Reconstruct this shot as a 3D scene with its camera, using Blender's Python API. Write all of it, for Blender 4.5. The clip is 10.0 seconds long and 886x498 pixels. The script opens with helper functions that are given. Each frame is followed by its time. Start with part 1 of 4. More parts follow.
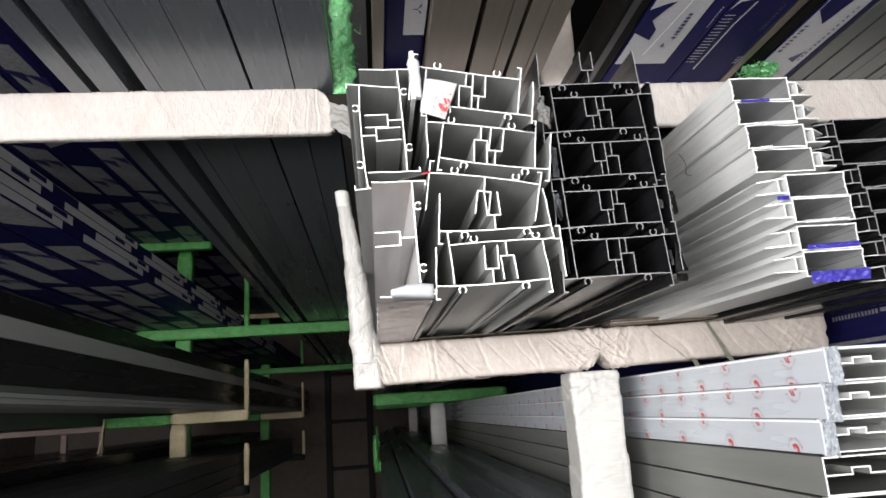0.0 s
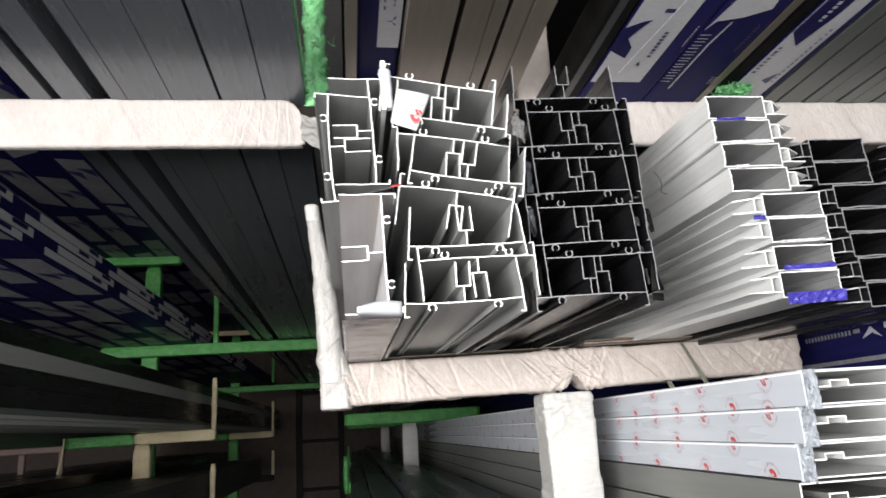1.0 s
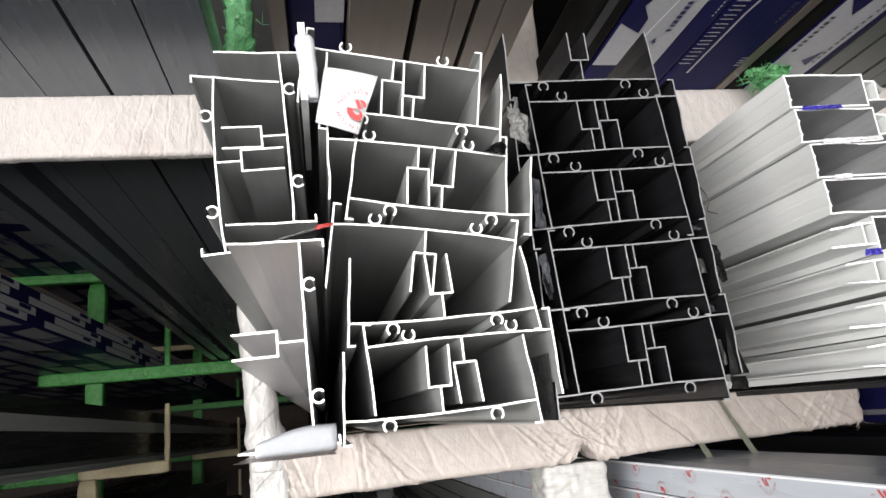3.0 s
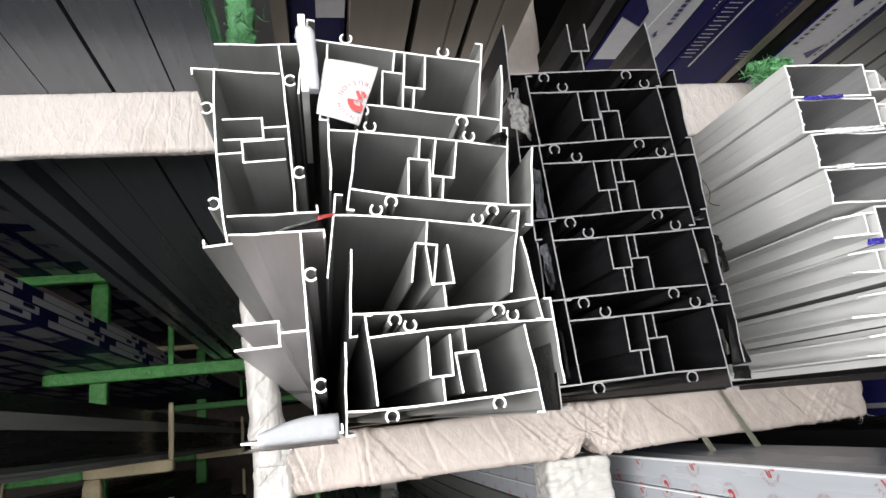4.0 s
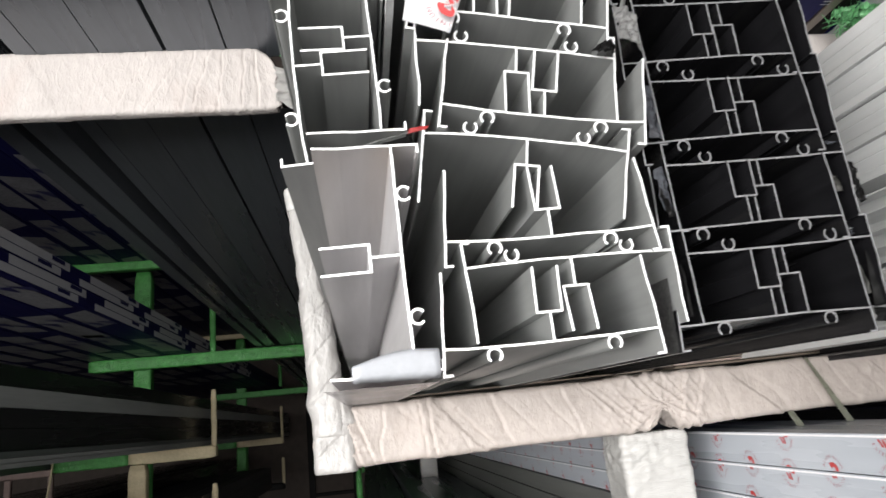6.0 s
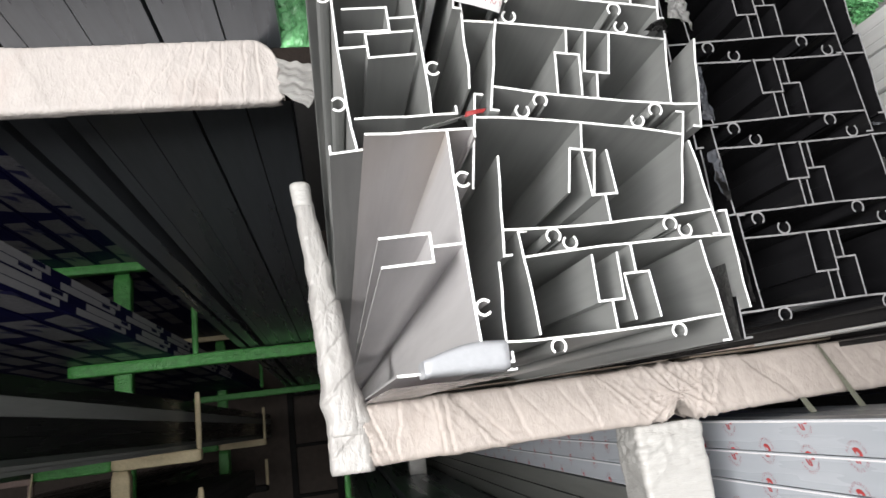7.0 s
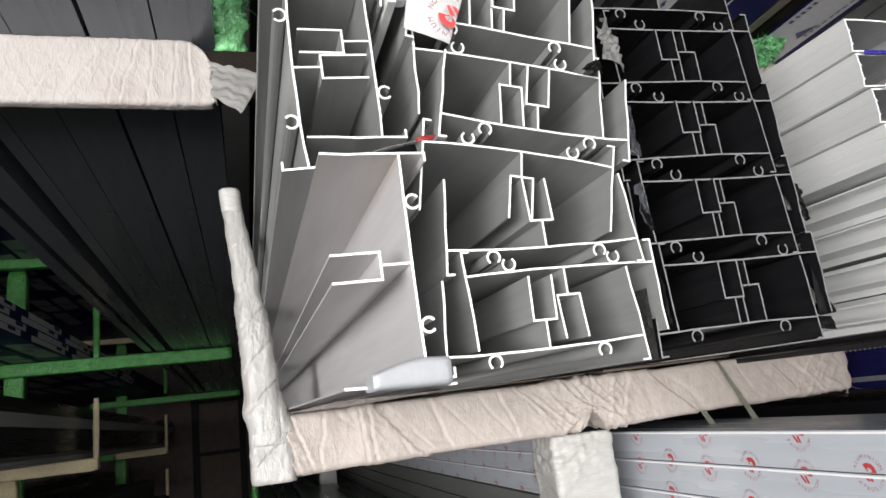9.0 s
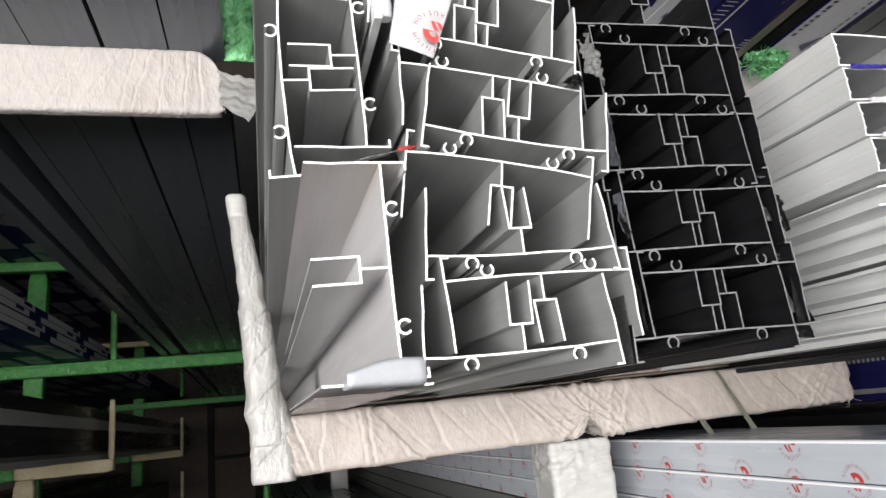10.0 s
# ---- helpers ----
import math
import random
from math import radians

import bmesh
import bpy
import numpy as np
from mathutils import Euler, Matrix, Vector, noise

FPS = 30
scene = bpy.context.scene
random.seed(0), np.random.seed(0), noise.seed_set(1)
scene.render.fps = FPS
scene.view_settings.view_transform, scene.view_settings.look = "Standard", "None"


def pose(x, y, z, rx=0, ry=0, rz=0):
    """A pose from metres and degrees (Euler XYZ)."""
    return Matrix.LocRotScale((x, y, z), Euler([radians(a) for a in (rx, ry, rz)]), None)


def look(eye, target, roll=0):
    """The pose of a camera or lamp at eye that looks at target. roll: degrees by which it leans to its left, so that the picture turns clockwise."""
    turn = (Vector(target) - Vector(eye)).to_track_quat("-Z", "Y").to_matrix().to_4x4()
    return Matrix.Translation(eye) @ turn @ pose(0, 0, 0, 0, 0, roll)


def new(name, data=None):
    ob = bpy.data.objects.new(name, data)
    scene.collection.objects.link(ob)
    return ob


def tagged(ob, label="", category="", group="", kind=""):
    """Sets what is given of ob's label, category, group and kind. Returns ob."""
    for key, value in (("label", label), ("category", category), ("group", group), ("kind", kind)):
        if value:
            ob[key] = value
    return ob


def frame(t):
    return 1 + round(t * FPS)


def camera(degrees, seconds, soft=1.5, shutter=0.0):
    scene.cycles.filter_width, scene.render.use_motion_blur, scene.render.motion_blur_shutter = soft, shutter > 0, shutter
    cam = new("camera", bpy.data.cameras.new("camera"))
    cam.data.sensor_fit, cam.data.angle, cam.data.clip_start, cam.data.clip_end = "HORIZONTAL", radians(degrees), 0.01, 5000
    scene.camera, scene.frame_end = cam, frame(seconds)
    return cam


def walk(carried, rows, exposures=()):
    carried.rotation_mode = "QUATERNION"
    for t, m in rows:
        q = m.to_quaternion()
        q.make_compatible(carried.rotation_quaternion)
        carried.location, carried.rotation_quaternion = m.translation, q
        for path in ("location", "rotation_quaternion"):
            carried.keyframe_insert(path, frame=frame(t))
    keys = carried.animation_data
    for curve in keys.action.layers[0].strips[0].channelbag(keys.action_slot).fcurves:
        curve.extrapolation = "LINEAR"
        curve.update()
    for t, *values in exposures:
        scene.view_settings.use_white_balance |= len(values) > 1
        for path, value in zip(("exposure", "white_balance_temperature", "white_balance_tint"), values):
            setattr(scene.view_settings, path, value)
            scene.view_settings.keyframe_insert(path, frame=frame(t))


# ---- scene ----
cam = camera(66.05, 10.0, shutter=0.5)
PATH = [
    (0, (0.01982, 0.01991, 1.40456), (0.22768, 1.95583, 1.86172), -3.823),
    (0.5, (0.01075, 0.02939, 1.40890), (0.21286, 1.95849, 1.89646), -3.849),
    (1, (0.02674, 0.04064, 1.40743), (0.30765, 1.95539, 1.91224), -3.672),
    (1.5, (0.04299, 0.10934, 1.42986), (0.36860, 2.02242, 1.91368), -5.224),
    (2, (0.04330, 0.22077, 1.49369), (0.38542, 2.13079, 1.97822), -6.773),
    (2.5, (0.05691, 0.23476, 1.50536), (0.40809, 2.13436, 2.02321), -6.000),
    (3, (0.06345, 0.23541, 1.49947), (0.42734, 2.13961, 1.99102), -5.741),
    (4.5, (0.06416, 0.23756, 1.49099), (0.41799, 2.14451, 1.97920), -6.085),
    (5, (0.06624, 0.24697, 1.48383), (0.43270, 2.15341, 1.96465), -6.162),
    (5.5, (0.04809, 0.26189, 1.48317), (0.34032, 2.17608, 1.98364), -5.943),
    (6, (0.03672, 0.28680, 1.47599), (0.29784, 2.21025, 1.95784), -5.639),
    (6.2, (0.02978, 0.28983, 1.47733), (0.27968, 2.21630, 1.95300), -5.894),
    (7.5, (-0.00196, 0.30854, 1.48153), (0.44399, 2.20315, 1.94154), -8.570),
    (8, (0.00846, 0.29463, 1.49058), (0.56504, 2.16013, 1.94897), -8.981),
    (8.5, (-0.00175, 0.29527, 1.48655), (0.57571, 2.15610, 1.93803), -7.873),
    (9, (-0.01073, 0.29265, 1.48227), (0.55815, 2.15403, 1.94231), -6.747),
    (9.5, (-0.00808, 0.28562, 1.48064), (0.53361, 2.15005, 1.96073), -6.054),
    (10, (0.00235, 0.27668, 1.47652), (0.52278, 2.14517, 1.96427), -5.770),
]
walk(cam, [(t, look(eye, target, roll)) for t, eye, target, roll in PATH],
     exposures=((0, 0.09), (1.0, 0.13), (1.5, 0.06), (2.0, -0.01), (2.5, 0.0), (4.5, 0.0), (5.5, -0.05), (6.0, -0.04), (7.5, -0.1), (8.5, -0.22), (9.0, -0.22), (10.0, -0.15)))


# ---- world and light ----
world = bpy.data.worlds.new("sky")
scene.world = world
world.use_nodes = True
wn = world.node_tree.nodes
sky = wn.new("ShaderNodeTexSky")
sky.sky_type, sky.sun_disc = "NISHITA", False
sky.sun_elevation, sky.sun_rotation = radians(48), radians(150)
world.node_tree.links.new(sky.outputs[0], wn["Background"].inputs[0])
wn["Background"].inputs[1].default_value = 0.10


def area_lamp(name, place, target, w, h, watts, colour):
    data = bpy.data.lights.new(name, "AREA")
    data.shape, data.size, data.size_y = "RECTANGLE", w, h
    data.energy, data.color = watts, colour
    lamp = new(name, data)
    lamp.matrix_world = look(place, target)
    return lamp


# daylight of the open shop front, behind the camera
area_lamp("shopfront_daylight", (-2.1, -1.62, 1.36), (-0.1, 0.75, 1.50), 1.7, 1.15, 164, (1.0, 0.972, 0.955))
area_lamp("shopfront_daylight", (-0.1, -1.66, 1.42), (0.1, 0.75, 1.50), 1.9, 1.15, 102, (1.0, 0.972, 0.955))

sun_data = bpy.data.lights.new("sun", "SUN")
sun_data.energy, sun_data.angle, sun_data.color = 2.5, radians(0.6), (1.0, 0.96, 0.9)
sun = new("sun", sun_data)
sun.matrix_world = look((2.5, 4.3, 5.6), (0, 0, 0))


# ---- materials ----
def material(name, colour, rough=0.5, metal=0.0, vary=0.12, scale=30.0, bump=0.0, bump_scale=200.0,
             stretch=(1, 1, 1), turn=(0, 0, 0), bump_size=0.002, spec=0.5, per_object=0.0, stain=None, crease=0.0, crease_scale=45.0):
    m = bpy.data.materials.new(name)
    m.use_nodes = True
    nt = m.node_tree
    b = nt.nodes["Principled BSDF"]
    b.inputs["Roughness"].default_value = rough
    b.inputs["Metallic"].default_value = metal
    b.inputs["Specular IOR Level"].default_value = spec
    co = nt.nodes.new("ShaderNodeTexCoord")
    mp = nt.nodes.new("ShaderNodeMapping")
    mp.inputs["Scale"].default_value = stretch
    mp.inputs["Rotation"].default_value = [radians(a) for a in turn]
    nt.links.new(co.outputs["Object"], mp.inputs["Vector"])
    n1 = nt.nodes.new("ShaderNodeTexNoise")
    n1.inputs["Scale"].default_value, n1.inputs["Detail"].default_value = scale, 5
    n2 = nt.nodes.new("ShaderNodeTexNoise")
    n2.inputs["Scale"].default_value, n2.inputs["Detail"].default_value = scale * 6, 3
    for n in (n1, n2):
        nt.links.new(mp.outputs[0], n.inputs["Vector"])
    add = nt.nodes.new("ShaderNodeMath")
    add.operation = "ADD"
    nt.links.new(n1.outputs["Fac"], add.inputs[0])
    nt.links.new(n2.outputs["Fac"], add.inputs[1])
    rng = nt.nodes.new("ShaderNodeMapRange")
    rng.inputs["From Min"].default_value, rng.inputs["From Max"].default_value = 0.7, 1.3
    rng.inputs["To Min"].default_value, rng.inputs["To Max"].default_value = 1 - vary, 1 + vary
    nt.links.new(add.outputs[0], rng.inputs["Value"])
    fac = rng.outputs[0]
    if per_object:
        info = nt.nodes.new("ShaderNodeObjectInfo")
        r2 = nt.nodes.new("ShaderNodeMapRange")
        r2.inputs["To Min"].default_value, r2.inputs["To Max"].default_value = 1 - per_object, 1 + per_object
        nt.links.new(info.outputs["Random"], r2.inputs["Value"])
        mul = nt.nodes.new("ShaderNodeMath")
        mul.operation = "MULTIPLY"
        nt.links.new(fac, mul.inputs[0])
        nt.links.new(r2.outputs[0], mul.inputs[1])
        fac = mul.outputs[0]
    vm = nt.nodes.new("ShaderNodeVectorMath")
    vm.operation = "SCALE"
    vm.inputs[0].default_value = colour
    nt.links.new(fac, vm.inputs["Scale"])
    paint = vm.outputs[0]
    if stain:
        tint, low, size = stain
        n4 = nt.nodes.new("ShaderNodeTexNoise")
        n4.inputs["Scale"].default_value, n4.inputs["Detail"].default_value, n4.inputs["Distortion"].default_value = size, 6, 0.6
        nt.links.new(mp.outputs[0], n4.inputs["Vector"])
        r4 = nt.nodes.new("ShaderNodeMapRange")
        r4.inputs["From Min"].default_value, r4.inputs["From Max"].default_value = low, low + 0.18
        r4.inputs["To Max"].default_value = 0.75
        nt.links.new(n4.outputs["Fac"], r4.inputs["Value"])
        mix = nt.nodes.new("ShaderNodeMix")
        mix.data_type = "RGBA"
        sockets = [k for k in mix.inputs if k.type == "RGBA"]
        sockets[1].default_value = (*tint, 1)
        nt.links.new(r4.outputs[0], mix.inputs[0])
        nt.links.new(paint, sockets[0])
        paint = [k for k in mix.outputs if k.type == "RGBA"][0]
    nt.links.new(paint, b.inputs["Base Color"])
    rr = nt.nodes.new("ShaderNodeMapRange")
    rr.inputs["From Min"].default_value, rr.inputs["From Max"].default_value = 0.3, 0.7
    rr.inputs["To Min"].default_value, rr.inputs["To Max"].default_value = max(0.03, rough - 0.08), min(1, rough + 0.08)
    nt.links.new(n1.outputs["Fac"], rr.inputs["Value"])
    nt.links.new(rr.outputs[0], b.inputs["Roughness"])
    if bump:
        n3 = nt.nodes.new("ShaderNodeTexNoise")
        n3.inputs["Scale"].default_value, n3.inputs["Detail"].default_value = bump_scale, 4
        nt.links.new(mp.outputs[0], n3.inputs["Vector"])
        bp = nt.nodes.new("ShaderNodeBump")
        bp.inputs["Strength"].default_value, bp.inputs["Distance"].default_value = bump, bump_size
        nt.links.new(n3.outputs["Fac"], bp.inputs["Height"])
        last = bp
        if crease:
            # sharp folds: ridges along the edges of warped cells, at two sizes
            nw = nt.nodes.new("ShaderNodeTexNoise")
            nw.inputs["Scale"].default_value, nw.inputs["Detail"].default_value = crease_scale * 0.5, 3
            nt.links.new(mp.outputs[0], nw.inputs["Vector"])
            warp = nt.nodes.new("ShaderNodeVectorMath")
            warp.operation = "MULTIPLY_ADD"
            warp.inputs[1].default_value = (1.4 / crease_scale,) * 3
            nt.links.new(nw.outputs["Color"], warp.inputs[0])
            nt.links.new(mp.outputs[0], warp.inputs[2])
            for size, reach in ((crease_scale, 1.0), (crease_scale * 2.7, 0.4)):
                vo = nt.nodes.new("ShaderNodeTexVoronoi")
                vo.feature = "DISTANCE_TO_EDGE"
                vo.inputs["Scale"].default_value = size
                nt.links.new(warp.outputs[0], vo.inputs["Vector"])
                ramp = nt.nodes.new("ShaderNodeMapRange")
                ramp.inputs["From Max"].default_value = 0.16
                ramp.inputs["To Min"].default_value, ramp.inputs["To Max"].default_value = 1.0, 0.0
                nt.links.new(vo.outputs["Distance"], ramp.inputs["Value"])
                b2 = nt.nodes.new("ShaderNodeBump")
                b2.inputs["Strength"].default_value, b2.inputs["Distance"].default_value = crease, bump_size * 1.5 * reach
                nt.links.new(ramp.outputs[0], b2.inputs["Height"])
                nt.links.new(last.outputs[0], b2.inputs["Normal"])
                last = b2
        nt.links.new(last.outputs[0], b.inputs["Normal"])
    return m


LONG = (1, 0.06, 1)
GREY = material("grey_anodised", (0.325, 0.335, 0.328), 0.42, 0.35, 0.10, 40, 0.05, 300, LONG, per_object=0.06, stain=((0.24, 0.25, 0.24), 0.62, 22))
# grey raised for the strong side light on the single half; stains its own
GREYF = material("filmed_grey_lit", (0.55, 0.54, 0.545), 0.38, 0.1, 0.10, 30, 0.08, 200, LONG, stain=((0.40, 0.34, 0.29), 0.58, 16))
ROLLW = material("white_foam_film", (0.40, 0.415, 0.44), 0.45, 0.0, 0.05, 60, 0.2, 250)
BARE = material("bare_aluminium", (0.36, 0.365, 0.37), 0.36, 0.55, 0.14, 40, 0.05, 300, LONG)
FLATG = material("plain_grey_coat", (0.17, 0.175, 0.165), 0.42, 0.2, 0.10, 20, 0.04, 300, LONG, per_object=0.05)
CUT = material("cut_aluminium", (0.72, 0.73, 0.73), 0.38, 0.25, 0.10, 200, 0.1, 900)
BLACK = material("black_anodised", (0.0085, 0.0085, 0.0095), 0.25, 0.0, 0.3, 40, 0.05, 300, LONG, spec=0.28, stain=((0.020, 0.020, 0.018), 0.62, 60))
CUT_DARK = material("cut_edge_dark", (0.20, 0.20, 0.205), 0.4, 0.3, 0.3, 160, 0.1, 900)
SILVER = material("mill_silver", (0.625, 0.635, 0.63), 0.36, 0.3, 0.08, 30, 0.06, 300, LONG, per_object=0.07)
SLATE = material("slate_powder_coat", (0.118, 0.130, 0.147), 0.30, 0.5, 0.12, 20, 0.04, 300, LONG, per_object=0.10)
BRONZE = material("champagne_anodised", (0.145, 0.126, 0.107), 0.36, 0.35, 0.10, 20, 0.04, 300, LONG, per_object=0.10)
OLIVE = material("grey_green_anodised", (0.105, 0.117, 0.111), 0.4, 0.3, 0.10, 20, 0.04, 300, LONG, per_object=0.12)
CREAM = material("cream_cloth_wrap", (0.375, 0.334, 0.306), 0.52, 0.0, 0.10, 25, 0.5, 420, (1, 1, 0.6), (0, 25, 0), 0.0010, stain=((0.29, 0.225, 0.18), 0.62, 14), crease=0.15, crease_scale=50)
CREAMU = material("pale_cloth_wrap", (0.360, 0.335, 0.318), 0.7, 0.0, 0.08, 25, 0.75, 420, (1, 1, 0.45), (0, 20, 0), 0.0010, stain=((0.335, 0.285, 0.26), 0.60, 14), crease=0.2, crease_scale=100)
WHITEW = material("white_woven_sacking", (0.374, 0.370, 0.355), 0.42, 0.0, 0.08, 22, 0.5, 420, (0.5, 1, 2.2), (0, 6, 0), 0.0010, stain=((0.32, 0.30, 0.27), 0.60, 12), crease=0.22, crease_scale=36)
RODW = material("greyed_plastic_wrap", (0.325, 0.316, 0.304), 0.34, 0.0, 0.12, 40, 0.35, 260, (1, 1, 0.4), (0, 30, 0), 0.0012, stain=((0.27, 0.25, 0.23), 0.6, 30), crease=0.18, crease_scale=80)
RAFFIA = material("bright_green_raffia", (0.15, 0.42, 0.18), 0.3, 0.0, 0.35, 90, 0.4, 200, (1, 1, 0.4), crease=0.28, crease_scale=90)
CHAR = material("charcoal_powder_coat", (0.022, 0.022, 0.024), 0.5, 0.0, 0.2, 30, 0.05, 300, LONG, per_object=0.15)
GREENW = material("green_plastic_wrap", (0.065, 0.27, 0.065), 0.38, 0.0, 0.3, 40, 0.5, 150, crease=0.5, crease_scale=50)
YELLOWW = material("yellowed_wrap", (0.50, 0.43, 0.28), 0.7, 0.0, 0.15, 30, 0.5, 150)
FILMW = material("pale_protective_film", (0.43, 0.46, 0.50), 0.30, 0.0, 0.05, 12, 0.10, 60, LONG)
FILMB = material("blue_packing_film", (0.011, 0.011, 0.060), 0.42, 0.0, 0.2, 18, 0.10, 60, LONG, spec=0.04)
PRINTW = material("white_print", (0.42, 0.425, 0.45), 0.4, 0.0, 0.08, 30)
PRINTG = material("grey_print", (0.032, 0.032, 0.036), 0.4, 0.0, 0.1, 30)
PRINTU = material("grey_shaded_print", (0.20, 0.20, 0.215), 0.4, 0.0, 0.35, 14)
PRINTB = material("dark_blue_print", (0.02, 0.02, 0.09), 0.4, 0.0, 0.1, 30)
PRINTR = material("red_print", (0.42, 0.045, 0.045), 0.45, 0.0, 0.12, 120)
PRINTR2 = material("dark_red_print", (0.30, 0.10, 0.12), 0.45, 0.0, 0.12, 120)
BLUEF = material("blue_film_scrap", (0.07, 0.06, 0.42), 0.25, 0.0, 0.2, 40, 0.4, 120)
PAPER = material("white_sticker_paper", (0.78, 0.78, 0.79), 0.6, 0.0, 0.03, 60, 0.15, 200)
CLEAR = material("grey_plastic_scrap", (0.24, 0.24, 0.235), 0.16, 0.0, 0.25, 90, 0.4, 180, crease=0.35, crease_scale=190)
GREYP = material("bluish_plastic_scrap", (0.075, 0.08, 0.092), 0.14, 0.0, 0.3, 90, 0.4, 180, crease=0.35, crease_scale=190)
DULLP = material("dull_film", (0.05, 0.05, 0.045), 0.4, 0.0, 0.2, 90)
BLACKF = material("black_plastic_scrap", (0.010, 0.010, 0.010), 0.45, 0.0, 0.3, 60, 0.3, 150, spec=0.12)
BLACKM = material("matt_black_coat", (0.004, 0.004, 0.004), 0.6, 0.0, 0.2, 30, spec=0.08)
STRAP = material("pale_green_strap", (0.34, 0.35, 0.28), 0.3, 0.0, 0.1, 60)
CARD = material("brown_cardboard", (0.10, 0.08, 0.06), 0.8, 0.0, 0.12, 40, 0.2, 300)
PINK = material("pinkish_primer_paint", (0.26, 0.19, 0.17), 0.6, 0.0, 0.15, 30)
TORNP = material("torn_printed_paper", (0.24, 0.19, 0.165), 0.6, 0.0, 0.4, 60, 0.3, 200, stain=((0.10, 0.075, 0.06), 0.5, 40))
WALL = material("stained_plaster", (0.075, 0.061, 0.053), 0.9, 0.0, 0.22, 2.5, 0.3, 40)
FLOOR = material("concrete_floor", (0.085, 0.082, 0.08), 0.8, 0.0, 0.2, 3, 0.3, 60)
CEIL = material("grey_ceiling_sheet", (0.15, 0.15, 0.15), 0.8, 0.0, 0.1, 4)
STEEL = material("black_steel_paint", (0.008, 0.008, 0.008), 0.6, 0.0, 0.2, 30, spec=0.12)
RUST = material("rusty_dark_steel", (0.010, 0.007, 0.0055), 0.7, 0.0, 0.4, 60, 0.3, 300, spec=0.15)
TORNF = material("glossy_pale_film", (0.62, 0.58, 0.585), 0.15, 0.5, 0.12, 40, 0.06, 120, bump_size=0.001, stain=((0.36, 0.29, 0.29), 0.6, 30))
GROUND = material("asphalt", (0.06, 0.06, 0.06), 0.9, 0.0, 0.2, 3, 0.3, 60)


# ---- building helpers ----
def mesh_of(bm, name, mats):
    me = bpy.data.meshes.new(name)
    bm.to_mesh(me)
    bm.free()
    for m in mats if isinstance(mats, (list, tuple)) else [mats]:
        me.materials.append(m)
    return me


def part(name, bm, mats, parent, label=""):
    ob = new(name, bm if isinstance(bm, bpy.types.Mesh) else mesh_of(bm, name, mats))
    ob.parent = parent
    return tagged(ob, label)


def solid(name, bm, mats, label, category, group="", kind=""):
    return tagged(new(name, mesh_of(bm, name, mats)), label, category, group, kind)


def empty(name, place, label, category, group="", kind=""):
    ob = new(name)
    ob.location = place
    ob.empty_display_size = 0.05
    return tagged(ob, label, category, group, kind)


def box(bm, x0, x1, y0, y1, z0, z1, mat=0):
    v = [bm.verts.new(p) for p in ((x0, y0, z0), (x1, y0, z0), (x1, y1, z0), (x0, y1, z0),
                                   (x0, y0, z1), (x1, y0, z1), (x1, y1, z1), (x0, y1, z1))]
    for q in ((3, 2, 1, 0), (4, 5, 6, 7), (0, 1, 5, 4), (1, 2, 6, 5), (2, 3, 7, 6), (3, 0, 4, 7)):
        bm.faces.new([v[i] for i in q]).material_index = mat
    return v


def bevel_box(x0, x1, y0, y1, z0, z1, r=0.003, seg=2):
    bm = bmesh.new()
    box(bm, x0, x1, y0, y1, z0, z1)
    bmesh.ops.bevel(bm, geom=bm.edges[:], offset=r, segments=seg, affect="EDGES", profile=0.6)
    return bm


def strip(bm, pts, t, y0, y1, closed=False, end_mat=1, inner=0):
    """A thin metal web along pts (x, z), t thick, drawn out from y0 to y1."""
    n = len(pts)
    left, right = [], []
    for i, p in enumerate(pts):
        p = Vector(p)
        a = Vector(pts[i - 1]) if (i or closed) else None
        b = Vector(pts[(i + 1) % n]) if (i < n - 1 or closed) else None
        d1 = (p - a).normalized() if a is not None else (b - p).normalized()
        d2 = (b - p).normalized() if b is not None else d1
        n1, n2 = Vector((-d1.y, d1.x)), Vector((-d2.y, d2.x))
        m = (n1 + n2).normalized()
        m *= (t / 2) / max(0.35, m.dot(n1))
        left.append(p + m)
        right.append(p - m)
    f = lambda q, y: bm.verts.new((q.x, y, q.y))
    lf, rf = [f(q, y0) for q in left], [f(q, y0) for q in right]
    lb, rb = [f(q, y1) for q in left], [f(q, y1) for q in right]
    for i in range(n if closed else n - 1):
        j = (i + 1) % n
        bm.faces.new((lf[i], lf[j], rf[j], rf[i])).material_index = end_mat
        bm.faces.new((lb[i], rb[i], rb[j], lb[j])).material_index = end_mat
        bm.faces.new((lf[i], lb[i], lb[j], lf[j]))
        bm.faces.new((rf[i], rf[j], rb[j], rb[i])).material_index = inner
    if not closed:
        bm.faces.new((lf[0], rf[0], rb[0], lb[0]))
        bm.faces.new((lf[-1], lb[-1], rb[-1], rf[-1]))


MM = 0.001


def one_strip(pts, t, length, closed=False, inner=0):
    bm = bmesh.new()
    strip(bm, [(x * MM, z * MM) for x, z in pts], t * MM, 0, length, closed, inner=inner)
    return bm


